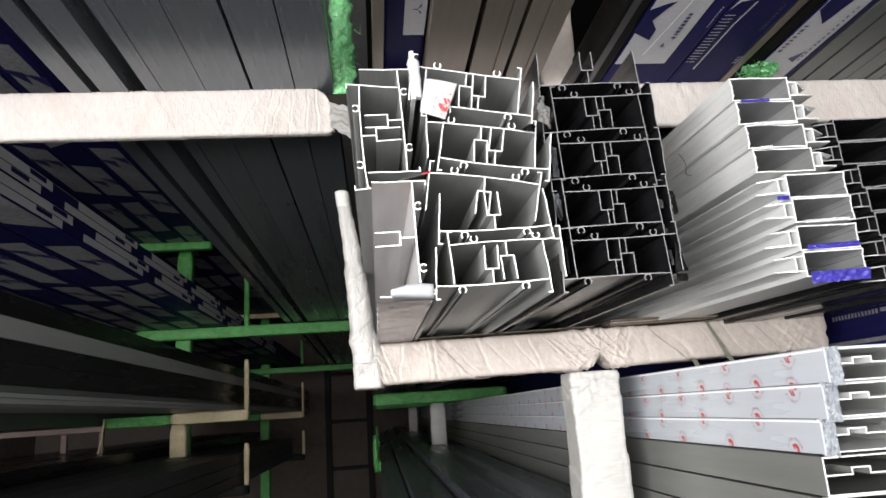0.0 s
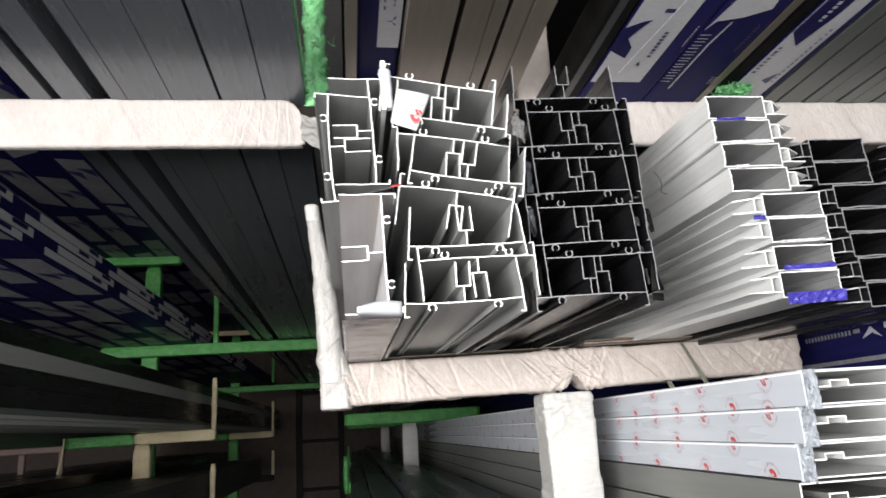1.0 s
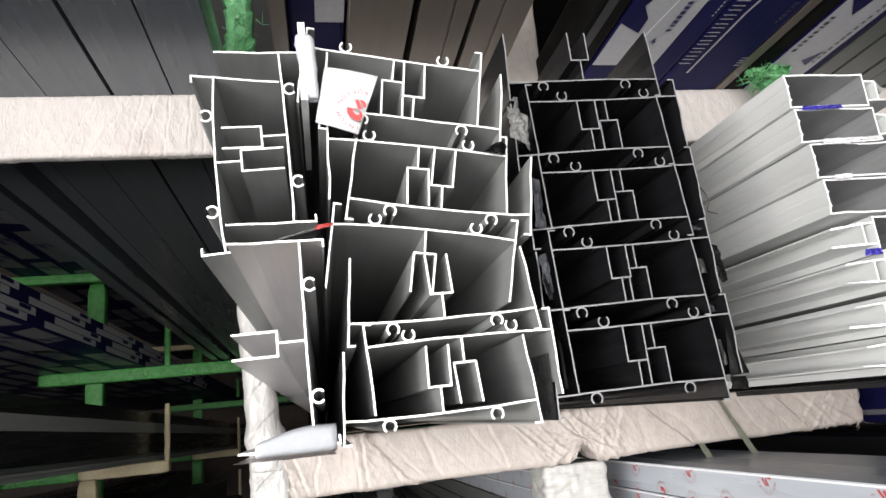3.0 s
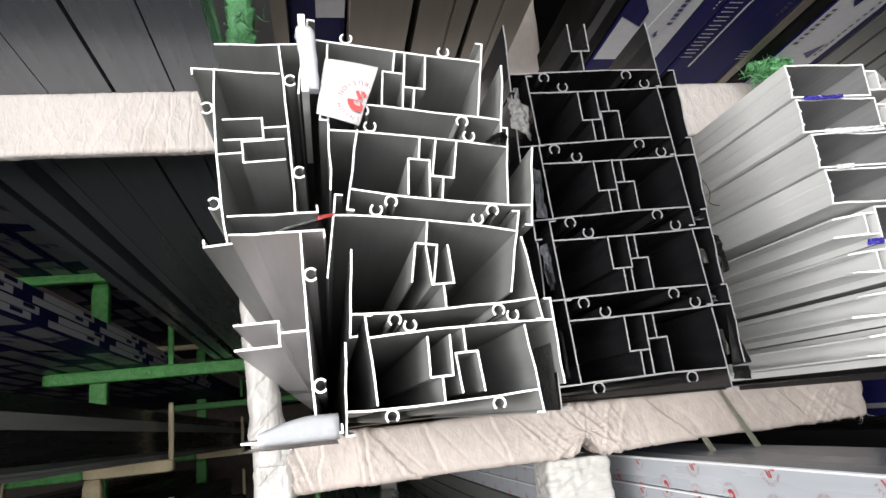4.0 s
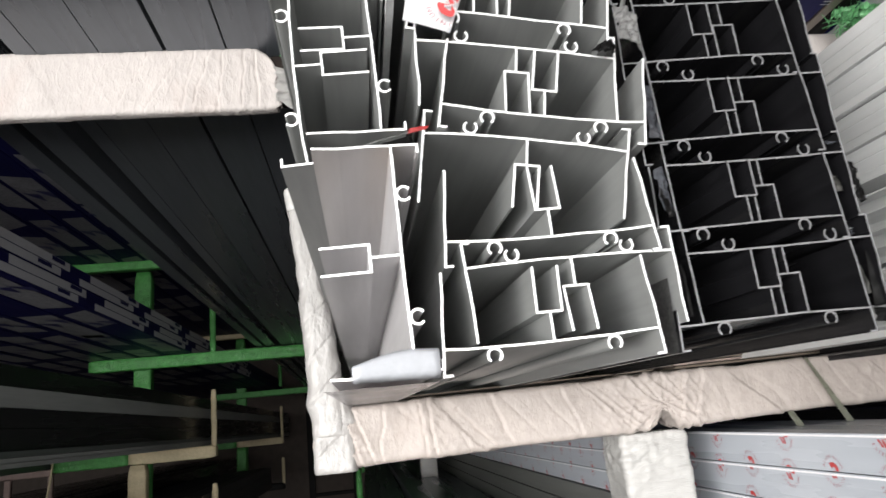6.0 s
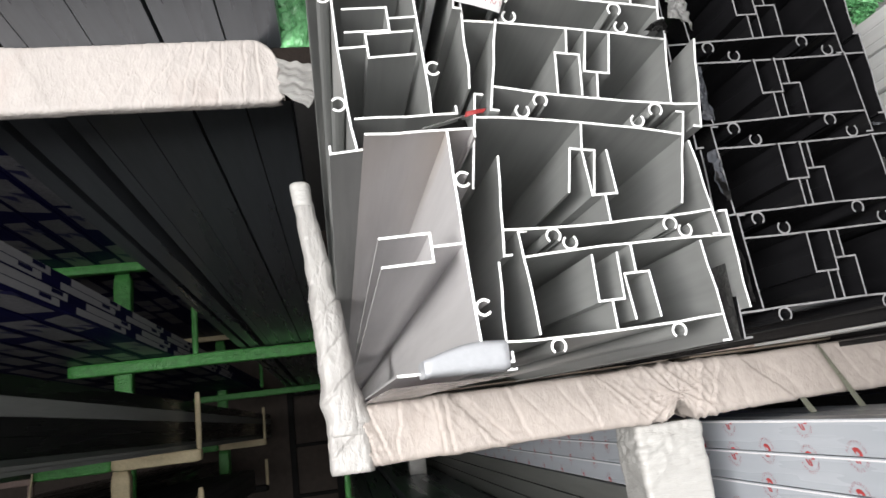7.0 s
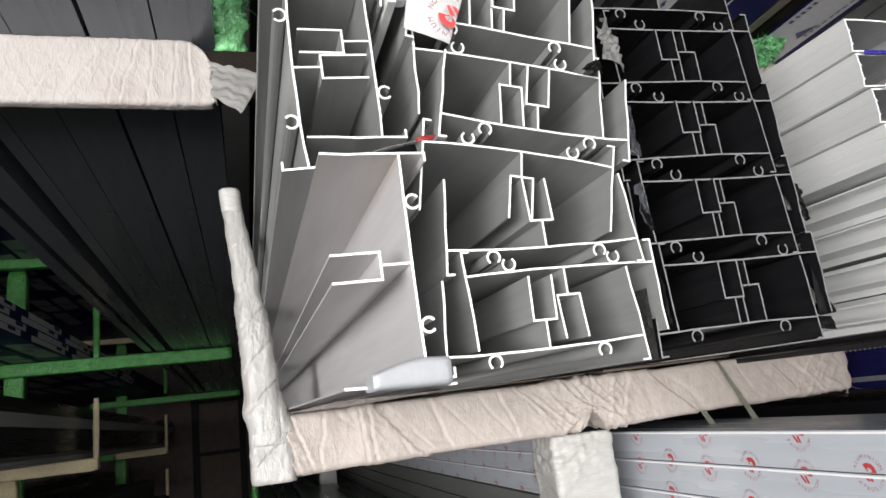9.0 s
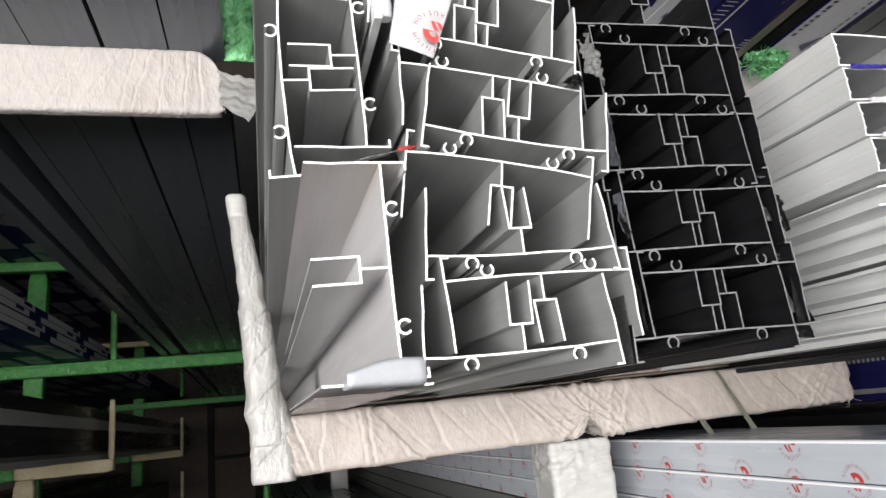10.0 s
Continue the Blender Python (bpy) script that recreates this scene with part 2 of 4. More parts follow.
def frame_parts(lean_l=0.0, lean_r=0.0, bow=0.0, length=6.0, fork_lean=0.0, t=1.0, width=97.2, stem=13.0, tall=32.0):
    """An open frame extrusion, part by part: web, two lipped legs, screw ports, a fork in the middle."""
    h = t / 2
    mid, ports = width / 2, (21.7, width - 21.6)
    out = []
    rr = random.Random(int(lean_l * 31 + lean_r * 17 + bow * 7 + fork_lean + 1000))
    j = lambda k: rr.uniform(-k, k)

    def leg(x, inward, lean):
        k = math.tan(radians(lean))
        out.append(("leg", one_strip([(x + 3.8 * inward - 11 * k, -11.2), (x - 11 * k, -11.2), (x, -h), (x, h), (x + 11 * k + j(0.45), 11), (x + 22 * k + j(0.6), 22), (x + 33.4 * k + j(0.5), 33.4)], t, length)))

    out.append(("web", one_strip([(h, 0), (ports[0] - 11, bow * 0.45 + j(0.3)), (ports[0], bow * 0.8), (36, bow * 0.95 + j(0.3)), (mid - h, bow), (mid + h, bow), (62, bow * 0.95 + j(0.3)), (ports[1], bow * 0.8), (ports[1] + 11, bow * 0.45 + j(0.3)), (width - h, 0)], t, length)))
    leg(0, 1, lean_l)
    leg(width, -1, lean_r)
    for cx in ports:
        cz = bow * 0.8 - 3.1 - h
        out.append(("screw_port", one_strip([(cx + 3.0 * math.sin(a), cz + 3.0 * math.cos(a)) for a in [radians(-142 + 284 * i / 12) for i in range(13)]], t, length)))
    k = math.tan(radians(fork_lean))
    base, q = bow + stem, (tall - bow - stem) * k
    bm = one_strip([(mid, bow + h), (mid, base - h)], t, length)
    strip(bm, [(x * MM, z * MM) for x, z in ((mid - 5.9 + q, tall + 0.2), (mid - 5.9, base), (mid - h, base), (mid + h, base),
                                             (mid + 5.5, base), (mid + 5.5 + q, tall))], t * MM, 0, length)
    bmesh.ops.remove_doubles(bm, verts=bm.verts[:], dist=0.35 * MM)
    out.append(("fork", bm))
    return out


def track_parts(length=6.0, seed=0):
    """A sliding-track extrusion: a flat tube with a finned channel on one side; the cut end is a little burred."""
    rr = random.Random(seed)
    t, h = 1.2, 0.6
    top = [(x, 23.2 + rr.uniform(-0.5, 0.5)) for x in (12, 24, 36, 48)]
    low = [(x, 0.9 + rr.uniform(-0.4, 0.4)) for x in (48, 36, 24, 12)]
    left = [(-0.5, 5.2), (0.5, 6.0), (-0.3, 6.9), (rr.uniform(-0.6, 0.4), 11), (-0.4, 14.6), (0.6, 15.5), (-0.4, 16.4)]
    ring = [(-1.0, 23.2)] + top + [(58, 23.3), (58, 0.8)] + low + [(-1.2, 0.6)] + left
    out = [("tube", one_strip(ring, t, length, True, 2))]
    for pts in ([(58 + h, 18.5), (67, 18.2), (85, 17.2)], [(58 + h, 4.5), (67, 4.8), (85, 5.8)], [(67, 18.2 - h), (67, 4.8 + h)]):
        bm = one_strip(pts, t, length)
        # the saw has nicked the fin's front corner
        for v in bm.verts:
            if v.co.y < 0.01 and v.co.x > 80 * MM:
                v.co.y += (0.006 + 0.010 * rr.random()) * (1 if pts[0][1] > 10 else 0.4)
        out.append(("fin", bm))
    return out


STACK_PITCH = 0.86      # degrees by which the stacks rise towards the back


def extrusion(parts, mats, label, x, y, z, ry, group):
    """parts: names with bmeshes or meshes. Returns the thing and its meshes, to be shared by its like."""
    ob = empty("aluminium_profile", (0, 0, 0), label, "aluminium profile", group)
    ob.matrix_world = pose(x * MM, y, z * MM, STACK_PITCH, 0, 0) @ pose(0, 0, 0, 0, ry, 0)
    meshes = [(n, m if isinstance(m, bpy.types.Mesh) else mesh_of(m, n, mats)) for n, m in parts]
    for n, m in meshes:
        part(n, m, None, ob)
    return meshes


def wrapped(length, w, h, seed, fold=0.0016, step=0.0035, pitch=0.05, slant=0.5, round_=0.25, knots=(), taper=1.0, bend=0.0, ragged=0.0,
            ends=(0.8, 0.8), slope=0.0, calm=0.5, crisp=1.0, gather=(), pleats=(), fine=None):
    """A bar along x bound in cloth or film: rounded section, slanting laps, bundles of creases; w along y, h along z."""
    bm = bmesh.new()
    # stations along the bar, closer together from fine[0] on
    along_x = [length * i / max(4, int(length / step)) for i in range(max(4, int(length / step)) + 1)]
    if fine:
        k = int((length - fine[0]) / fine[1])
        along_x = [x for x in along_x if x < fine[0]] + [fine[0] + (length - fine[0]) * i / k for i in range(k + 1)]
    n = len(along_x) - 1
    rad = max(0.002, round_ * min(w, h) / 2)
    sides = ((w - 2 * rad), (h - 2 * rad)) * 2
    outline = []
    corner = ((1, -1, -90), (1, 1, 0), (-1, 1, 90), (-1, -1, 180))
    for q in range(4):
        sy, sz, a0 = corner[q]
        cy, cz = sy * (w / 2 - rad), sz * (h / 2 - rad)
        nc = max(2, int(rad * 1.57 / step))
        for i in range(nc + 1):
            a = radians(a0 + 90 * i / nc)
            outline.append((cy + rad * math.cos(a), cz + rad * math.sin(a), math.cos(a), math.sin(a)))
        ny, nz, _ = corner[(q + 1) % 4]
        ey, ez = ny * (w / 2 - rad), nz * (h / 2 - rad)
        a = radians(a0 + 90)
        ns = max(1, int(sides[(q + 1) % 4] / step))
        for i in range(1, ns):
            u = i / ns
            outline.append((cy + (ey - cy) * u + rad * math.cos(a), cz + (ez - cz) * u + rad * math.sin(a), math.cos(a), math.sin(a)))
    m = len(outline)
    off = Vector((seed * 7.3, seed * 3.1, seed * 1.7))
    N = noise.noise
    rings = []
    for i in range(n + 1):
        x = along_x[i]
        u = x / length
        k = 1 - (1 - taper) * u
        end = 1.0
        for e_, dist in zip(ends, (x, length - x)):
            near = min(1.0, dist / (0.25 * h))
            end *= e_ + (1 - e_) * math.sqrt(max(0.0, 1 - (1 - near) ** 2))
        fade = 1 - math.sqrt(max(0.0, 1 - max(0.0, 1 - (length - x) / 0.03) ** 2)) if slope else 0.0
        ring = []
        for py, pz, ny, nz in outline:
            v = pz - py * 0.8
            q = x + slant * v
            r = v - slant * x
            warp = 0.010 * N(Vector((x * 14, v * 14, seed)))
            # overlapping turns: a slow rise with a sharp edge
            lap = ((q + warp) / pitch) % 1.0
            d = fold * (0.9 * lap - 0.45)
            # where the cloth is pulled, and where it lies flat
            pull = max(0.0, N(Vector((x * 13, v * 9, 9)) + off) + 0.5 - calm)
            for gx, gw, ga in gather:
                pull += ga * math.exp(-((x - gx) / gw) ** 2)
            c1 = 1 - abs(N(Vector(((q + warp) * 75, r * 11, 0)) + off)) * 2.0
            q2 = x - 0.7 * slant * v
            c2 = 1 - abs(N(Vector(((q2 + warp) * 95, v * 16, 5)) + off)) * 2.0
            d += fold * pull * (2.0 * max(0.0, c1) ** 4 + 1.3 * max(0.0, c2) ** 4)
            # a few long sharp creases everywhere
            c3 = 1 - abs(N(Vector(((q + 2 * warp) * 28, r * 6, 3)) + off)) * 2.0
            d -= fold * 0.5 * max(0.0, c3) ** 10
            c4 = 1 - abs(N(Vector(((q + warp) * 150, r * 30, 8)) + off)) * 2.2
            c5 = 1 - abs(N(Vector((v * 130, x * 34 + v * 20, 4)) + off)) * 2.2
            d += fold * crisp * (0.3 + 1.8 * pull) * (0.30 * max(0.0, c4) ** 5 + 0.25 * max(0.0, c5) ** 5)
            d += fold * 0.5 * N(Vector((x * 22, v * 22, 7)) + off) + fold * 0.22 * N(Vector((x * 120, v * 150, 2)) + off) * (0.4 + pull)
            # single pleats from the top edge to the bottom one: steep on one flank, easing off on the other
            for p0, p1, deep, wide in pleats:
                s = x - (p1 + (p0 - p1) * (pz / h + 0.5)) + 0.0025 * N(Vector((pz * 60, p0 * 90, 6)))
                ease = 1 - min(1.0, abs(2 * pz / h)) ** 8
                if 0 <= s < wide:
                    d += 1.2 * ease * deep * (1 - s / wide) ** 1.5 * (0.75 + 0.5 * N(Vector((pz * 45, p1 * 70, 2))))
                elif -0.003 < s < 0:
                    d -= 0.9 * ease * deep * (1 + s / 0.003)
            for kx, kz, kw, kd in knots:
                rx, rz = x - kx, pz - kz
                g = math.exp(-(rx * rx + 1.4 * rz * rz) / (kw * kw))
                phi = math.atan2(rz + 0.3 * py, rx)
                d += kd * g * (0.9 * max(0.0, 1 - abs(N(Vector((phi * 4.2, kx * 50, 11)) + off)) * 2.4) + 0.4 * N(Vector((phi * 9, rx * 40, 1)) + off))
                if pz < 0 and kd > 0.004:
                    pz += 0.017 * math.exp(-(rx / 0.011) ** 2) * min(1.0, -pz / (h / 2))
            zz = pz
            if fade and pz > -h / 2:
                zz = pz - (pz + h / 2) * fade * slope
            ring.append(bm.verts.new((x + (ragged * N(Vector((ny * 2.5, zz * 90, seed))) * (1 if i in (0, n) else 0)),
                                      (py + d * ny) * k * end, (zz + d * nz) * k * end + bend * math.sin(math.pi * u))))
        rings.append(ring)
    for i in range(n):
        for j in range(m):
            q = (j + 1) % m
            bm.faces.new((rings[i][j], rings[i][q], rings[i + 1][q], rings[i + 1][j])).smooth = True
    bm.faces.new(list(reversed(rings[0])))
    bm.faces.new(rings[-1])
    bmesh.ops.recalc_face_normals(bm, faces=bm.faces[:])
    return bm


def moved(bm, m):
    bmesh.ops.transform(bm, matrix=m, verts=bm.verts[:])
    return bm


def tuft(seed, n, size, spread, width=0.0015):
    """Frayed strips of plastic raffia."""
    rr = random.Random(seed)
    bm = bmesh.new()
    for _ in range(n):
        p = Vector((rr.gauss(0, spread[0]), rr.gauss(0, spread[1]), rr.gauss(0, spread[2])))
        d = Vector((rr.gauss(0, 1), rr.gauss(0, 1), rr.gauss(0, 1))).normalized()
        side = d.cross(Vector((rr.gauss(0, 1), rr.gauss(0, 1), rr.gauss(0, 1)))).normalized() * width * rr.uniform(0.5, 1.6)
        curl = Vector((rr.gauss(0, 1), rr.gauss(0, 1), rr.gauss(0, 1))) * 0.35
        last = None
        for i in range(5):
            c = p + d * size * i / 4
            a, b = bm.verts.new(c - side * (1 - i / 5)), bm.verts.new(c + side * (1 - i / 5))
            if last:
                bm.faces.new((last[0], last[1], b, a))
            last = (a, b)
            d = (d + curl * 0.5).normalized()
    bmesh.ops.solidify(bm, geom=bm.faces[:], thickness=0.0003)
    return bm


def crumple(w, h, seed, amp=0.004, nx=14, nz=18, thick=0.0006, curve=0.0):
    """A crumpled sheet in the x-z plane."""
    bm = bmesh.new()
    g = [[bm.verts.new((w * (i / nx - 0.5) + 0.3 * amp * noise.noise(Vector((i * 0.7, j * 0.7, seed + 5))),
                        amp * (noise.noise(Vector((i * 0.45, j * 0.45, seed))) + 0.5 * noise.noise(Vector((i * 1.1, j * 1.1, seed + 9)))) + curve * (i / nx - 0.5) ** 2,
                        h * (j / nz - 0.5) + 0.3 * amp * noise.noise(Vector((j * 0.7, i * 0.7, seed + 7)))))
          for j in range(nz + 1)] for i in range(nx + 1)]
    for i in range(nx):
        for j in range(nz):
            bm.faces.new((g[i][j], g[i + 1][j], g[i + 1][j + 1], g[i][j + 1]))
    bmesh.ops.solidify(bm, geom=bm.faces[:], thickness=thick)
    return bm


# ---- setting ----
Y2, Y3 = 3.23, 5.60      # the two farther rows of supports
def slab(name, x0, x1, y0, y1, z0, z1, mat, label, category):
    bm = bmesh.new()
    box(bm, x0, x1, y0, y1, z0, z1)
    return solid(name, bm, mat, label, category, kind="structure")


slab("floor", -3.4, 2.4, -1.9, 7.2, -0.1, 0.0, FLOOR, "grey bare concrete floor of the store room", "floor")
slab("ceiling", -3.4, 2.4, -1.9, 7.2, 3.4, 3.5, CEIL, "plain grey ceiling of the store room", "ceiling")
slab("wall_back", -3.4, 2.4, 7.0, 7.2, 0.0, 3.4, WALL, "stained brownish plaster back wall", "wall")
slab("wall_west", -3.4, -3.2, -1.9, 7.0, 0.0, 3.4, WALL, "stained brownish plaster side wall", "wall")
slab("wall_east", 2.2, 2.4, -1.9, 7.0, 0.0, 3.4, WALL, "stained brownish plaster side wall", "wall")
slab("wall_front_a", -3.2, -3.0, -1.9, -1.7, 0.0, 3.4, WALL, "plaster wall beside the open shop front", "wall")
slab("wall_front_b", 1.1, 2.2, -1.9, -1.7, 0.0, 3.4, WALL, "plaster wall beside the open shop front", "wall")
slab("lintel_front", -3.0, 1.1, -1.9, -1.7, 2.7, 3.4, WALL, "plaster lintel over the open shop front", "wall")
slab("ground", -400, 400, -800, -1.9, -0.12, -0.02, GROUND, "dark asphalt yard outside the shop front", "ground")

# ---- racks ----
def bar_x(name, x0, x1, y, z0, z1, depth, mat, parent, seed, label="", rise=0.0, **kw):
    bm = wrapped(x1 - x0, depth, z1 - z0, seed, **kw)
    return part(name, moved(bm, Matrix.Translation((x0, y + depth / 2, (z0 + z1) / 2)) @ Matrix.Rotation(radians(-rise), 4, "Y")), mat, parent, label)


def bar_z(name, x, y, z0, z1, w, depth, mat, parent, seed, label="", lean=0.0, **kw):
    bm = wrapped(z1 - z0, depth, w, seed, **kw)
    # local x runs up, local z across
    m = Matrix(((lean, 0, -1, x), (0, 1, 0, y + depth / 2), (1, 0, 0, z0), (0, 0, 0, 1)))
    return part(name, moved(bm, m), mat, parent, label)


rack = empty("profile_rack", (0, 0, 0), "steel profile rack with arms bound in cream cloth", "rack")
bar_x("arm", -0.010, 0.663, 0.942, 1.4405, 1.4945, 0.05, CREAM, rack, 1, "arm bound in creased cream cloth", rise=1.0, taper=0.95,
      knots=((0.337, -0.013, 0.038, 0.0046), (0.020, -0.020, 0.030, 0.0030)), pitch=0.15, slant=0.9, fold=0.0019, step=0.0015, crisp=1.0, round_=0.22, ends=(0.93, 0.95), ragged=0.004, calm=0.80,
      gather=((0.020, 0.025, 0.30), (0.110, 0.014, 0.30), (0.337, 0.045, 0.75), (0.635, 0.035, 0.5)),
      pleats=((0.014, 0.017, 0.0018, 0.014), (0.026, 0.043, 0.0026, 0.016), (0.036, 0.054, 0.0016, 0.012), (0.067, 0.060, 0.0018, 0.020), (0.099, 0.104, 0.0024, 0.008),
              (0.107, 0.113, 0.0020, 0.012), (0.123, 0.172, 0.0016, 0.022), (0.167, 0.186, 0.0014, 0.018), (0.236, 0.256, 0.0012, 0.020), (0.365, 0.352, 0.0022, 0.012),
              (0.385, 0.366, 0.0016, 0.016), (0.630, 0.585, 0.0016, 0.018), (0.648, 0.606, 0.0020, 0.018)))
bar_z("post", 0.3255, 0.972, 0.0, 1.4435, 0.070, 0.06, WHITEW, rack, 2, "post bound in white plastic sheet", pitch=0.22, slant=0.5, step=0.0026, fold=0.0021, round_=0.14, calm=0.5, crisp=1.5, ends=(0.9, 0.97),
      gather=((1.425, 0.02, 0.4),))
rod = bar_z("stopper_rod", 0.006, 0.936, 1.470, 1.710, 0.038, 0.030, RODW, rack, 3, "upright rod bound in white plastic",
      lean=-0.105, round_=0.95, pitch=0.09, slant=2.4, fold=0.0013, crisp=1.4, taper=0.44, step=0.0015, bend=-0.003, calm=0.6, ends=(0.95, 0.7),
      pleats=((0.030, 0.062, 0.0016, 0.016), (0.064, 0.100, 0.0014, 0.018), (0.105, 0.130, 0.0014, 0.014), (0.138, 0.168, 0.0012, 0.016), (0.180, 0.198, 0.0010, 0.012)))
for v in rod.data.vertices:      # the wrap is crooked and lumpy
    k = (v.co.z - 1.470) / 0.24
    v.co.x += 0.0045 * noise.noise(Vector((3, v.co.z * 26, 1))) * (1 - k) + (v.co.x - 0.006 + 0.025 * k) * 0.16 * noise.noise(Vector((8, v.co.z * 55, 4)))
bar_z("cap", -0.0168, 0.942, 1.690, 1.7145, 0.0195, 0.019, WHITEW, rack, 15, "white cap on the rod's tip", lean=-0.09, round_=0.8, pitch=0.03, slant=0.3, fold=0.0008, step=0.0016, ends=(0.95, 0.75))
bar_z("rod_wrap", 0.014, 0.938, 1.478, 1.552, 0.036, 0.028, RODW, rack, 13, "white plastic wound round the rod's foot", lean=-0.24, round_=0.7, pitch=0.05, slant=1.6, fold=0.0012, crisp=2.0, taper=0.5, step=0.0022, calm=0.4)
bar_z("end_wrap", 0.0085, 0.9365, 1.4375, 1.512, 0.040, 0.060, RODW, rack, 16, "white plastic lapped round the arm's end", lean=-0.03, round_=0.35, pitch=0.10, slant=0.7, fold=0.0013, crisp=1.3, taper=0.80, step=0.0016, calm=0.5,
      ends=(0.93, 0.8), gather=((0.03, 0.03, 0.25),), pleats=((0.012, 0.045, 0.0018, 0.014), (0.034, 0.062, 0.0014, 0.012)))
bar_x("upper_arm", 0.035, 1.25, 0.947, 1.8030, 1.8735, 0.016, CREAMU, rack, 4, "upper arm bound in cream cloth", pitch=0.16, slant=0.4, round_=0.5, step=0.0032, fold=0.0013, calm=0.5, crisp=1.6)
part("beam", bevel_box(-0.038, 0.05, 0.951, 0.968, 1.812, 1.866, 0.002, 1), RUST, rack, "bare dark steel beam between the cloths")
bar_z("upper_post", 0.3215, 0.965, 1.870, 3.38, 0.060, 0.04, CREAM, rack, 5, step=0.02)
# added arm, carries the black closing tier above
bar_x("top_arm", 0.03, 1.25, 1.003, 2.25, 2.30, 0.05, CREAM, rack, 14, step=0.02)
bar_x("lower_arm", 0.0, 1.02, 0.955, 1.150, 1.200, 0.05, CREAM, rack, 6, step=0.02)

rack = empty("profile_rack", (0, 0, 0), "steel profile rack with arms bound in cream cloth", "rack")
bar_x("upper_arm", -1.16, -0.030, 0.947, 1.8030, 1.8745, 0.016, CREAMU, rack, 7, "arm bound in cream cloth with a frayed end",
      pitch=0.30, slant=0.45, ragged=0.006, fold=0.0010, round_=0.5, step=0.0026, fine=(0.93, 0.0012), slope=0.5, ends=(0.9, 0.95), calm=0.75, crisp=1.2, gather=((1.09, 0.05, 0.25),),
      pleats=((1.004, 0.965, 0.0030, 0.022), (1.036, 0.997, 0.0034, 0.018), (1.048, 1.034, 0.0022, 0.014), (1.064, 1.043, 0.0028, 0.012), (1.077, 1.070, 0.0026, 0.018),
              (1.098, 1.094, 0.0030, 0.016), (1.109, 1.112, 0.0022, 0.010)))
bar_z("post", -0.945, 0.998, 0.0, 3.38, 0.07, 0.05, CREAM, rack, 8, step=0.02)
bar_x("lower_arm", -1.24, -0.58, 0.947, 1.412, 1.460, 0.05, YELLOWW, rack, 9, step=0.02)
bar_x("lowest_arm", -1.90, -0.58, 0.947, 1.095, 1.140, 0.05, YELLOWW, rack, 11, step=0.02)
bar_x("top_arm", -1.28, -0.80, 0.947, 2.205, 2.25, 0.05, CREAM, rack, 12, step=0.02)
bar_z("stopper_rod", -0.012, 0.955, 1.868, 2.22, 0.030, 0.028, RAFFIA, rack, 10, "rod bound in crumpled green plastic", round_=0.8, pitch=0.035, slant=1.1, fold=0.0045, step=0.0022, calm=0.2, crisp=1.6)

for ry, seed in ((Y2, 20), (Y3, 40)):
    rack = empty("profile_rack", (0, 0, 0), "steel profile rack bound in green plastic, deep in the store", "rack")
    bar_x("upper_arm", -1.06, -0.065, ry, 1.79 - (0.024 if ry > 4 else 0), 1.840 - (0.030 if ry > 4 else 0), 0.05, GREENW, rack, seed, step=0.02)
    bar_x("top_arm", -1.20, -0.735, ry, 2.213, 2.25, 0.05, GREENW if ry < 4 else YELLOWW, rack, seed + 1, step=0.02)
    bar_z("post", -0.866, ry + 0.051, 0.0, 2.213, 0.07, 0.05, GREENW, rack, seed + 2, step=0.03)
    bar_x("lower_arm", -1.187, -0.90, ry, 1.415, 1.460, 0.05, GREENW, rack, seed + 3, step=0.02)
    bar_x("lower_arm", -0.90, -0.563, ry, 1.415, 1.462, 0.05, YELLOWW, rack, seed + 4, "arm bound in yellowed film", step=0.02)
    bar_z("lower_post", -0.866, ry - 0.001, 0.0, 1.414, 0.07, 0.05, YELLOWW if ry < 4 else GREENW, rack, seed + 5, "post bound in yellowed film" if ry < 4 else "post bound in green film", step=0.03)
    bar_z("stopper_rod", -0.572, ry + 0.01, 1.83, 2.10, 0.024, 0.02, GREENW, rack, seed + 6, round_=0.8, step=0.02)
    bar_z("stopper_rod", -0.572, ry + 0.01, 1.455, 1.685, 0.022, 0.02, YELLOWW, rack, seed + 7, round_=0.8, step=0.02)
    # near-black colour stands in for the deep shade on the lowest arm
    bar_x("lowest_arm", -1.187, -0.563, ry, 1.095, 1.140, 0.05, STEEL, rack, seed + 13, step=0.03)
    bar_z("stopper_rod", -0.572, ry + 0.01, 1.13, 1.315, 0.022, 0.02, YELLOWW, rack, seed + 14, round_=0.8, step=0.03)
    rack = empty("profile_rack", (0, 0, 0), "steel profile rack with a green bound arm and white post", "rack")
    bar_x("arm", -0.003, 0.62, ry, 1.437, 1.492, 0.05, GREENW, rack, seed + 8, step=0.02)
    bar_z("post", 0.29, ry + 0.001, 0.0, 1.436, 0.07, 0.05, WHITEW, rack, seed + 9, step=0.03)
    bar_x("upper_arm", 0.035, 1.15, ry, 1.79 - (0.024 if ry > 4 else 0), 1.840 - (0.030 if ry > 4 else 0), 0.05, GREENW, rack, seed + 10, step=0.03)
    bar_z("stopper_rod", 0.0, ry, 1.15, 1.31, 0.022, 0.02, GREENW, rack, seed + 11, round_=0.8, step=0.03)
    bar_x("lower_arm", 0.0, 0.95, ry + 0.0, 1.150, 1.200, 0.05, GREENW, rack, seed + 12, step=0.03)

# ---- grey frame extrusions ----
LG = "grey anodised open frame extrusion with bright cut end"
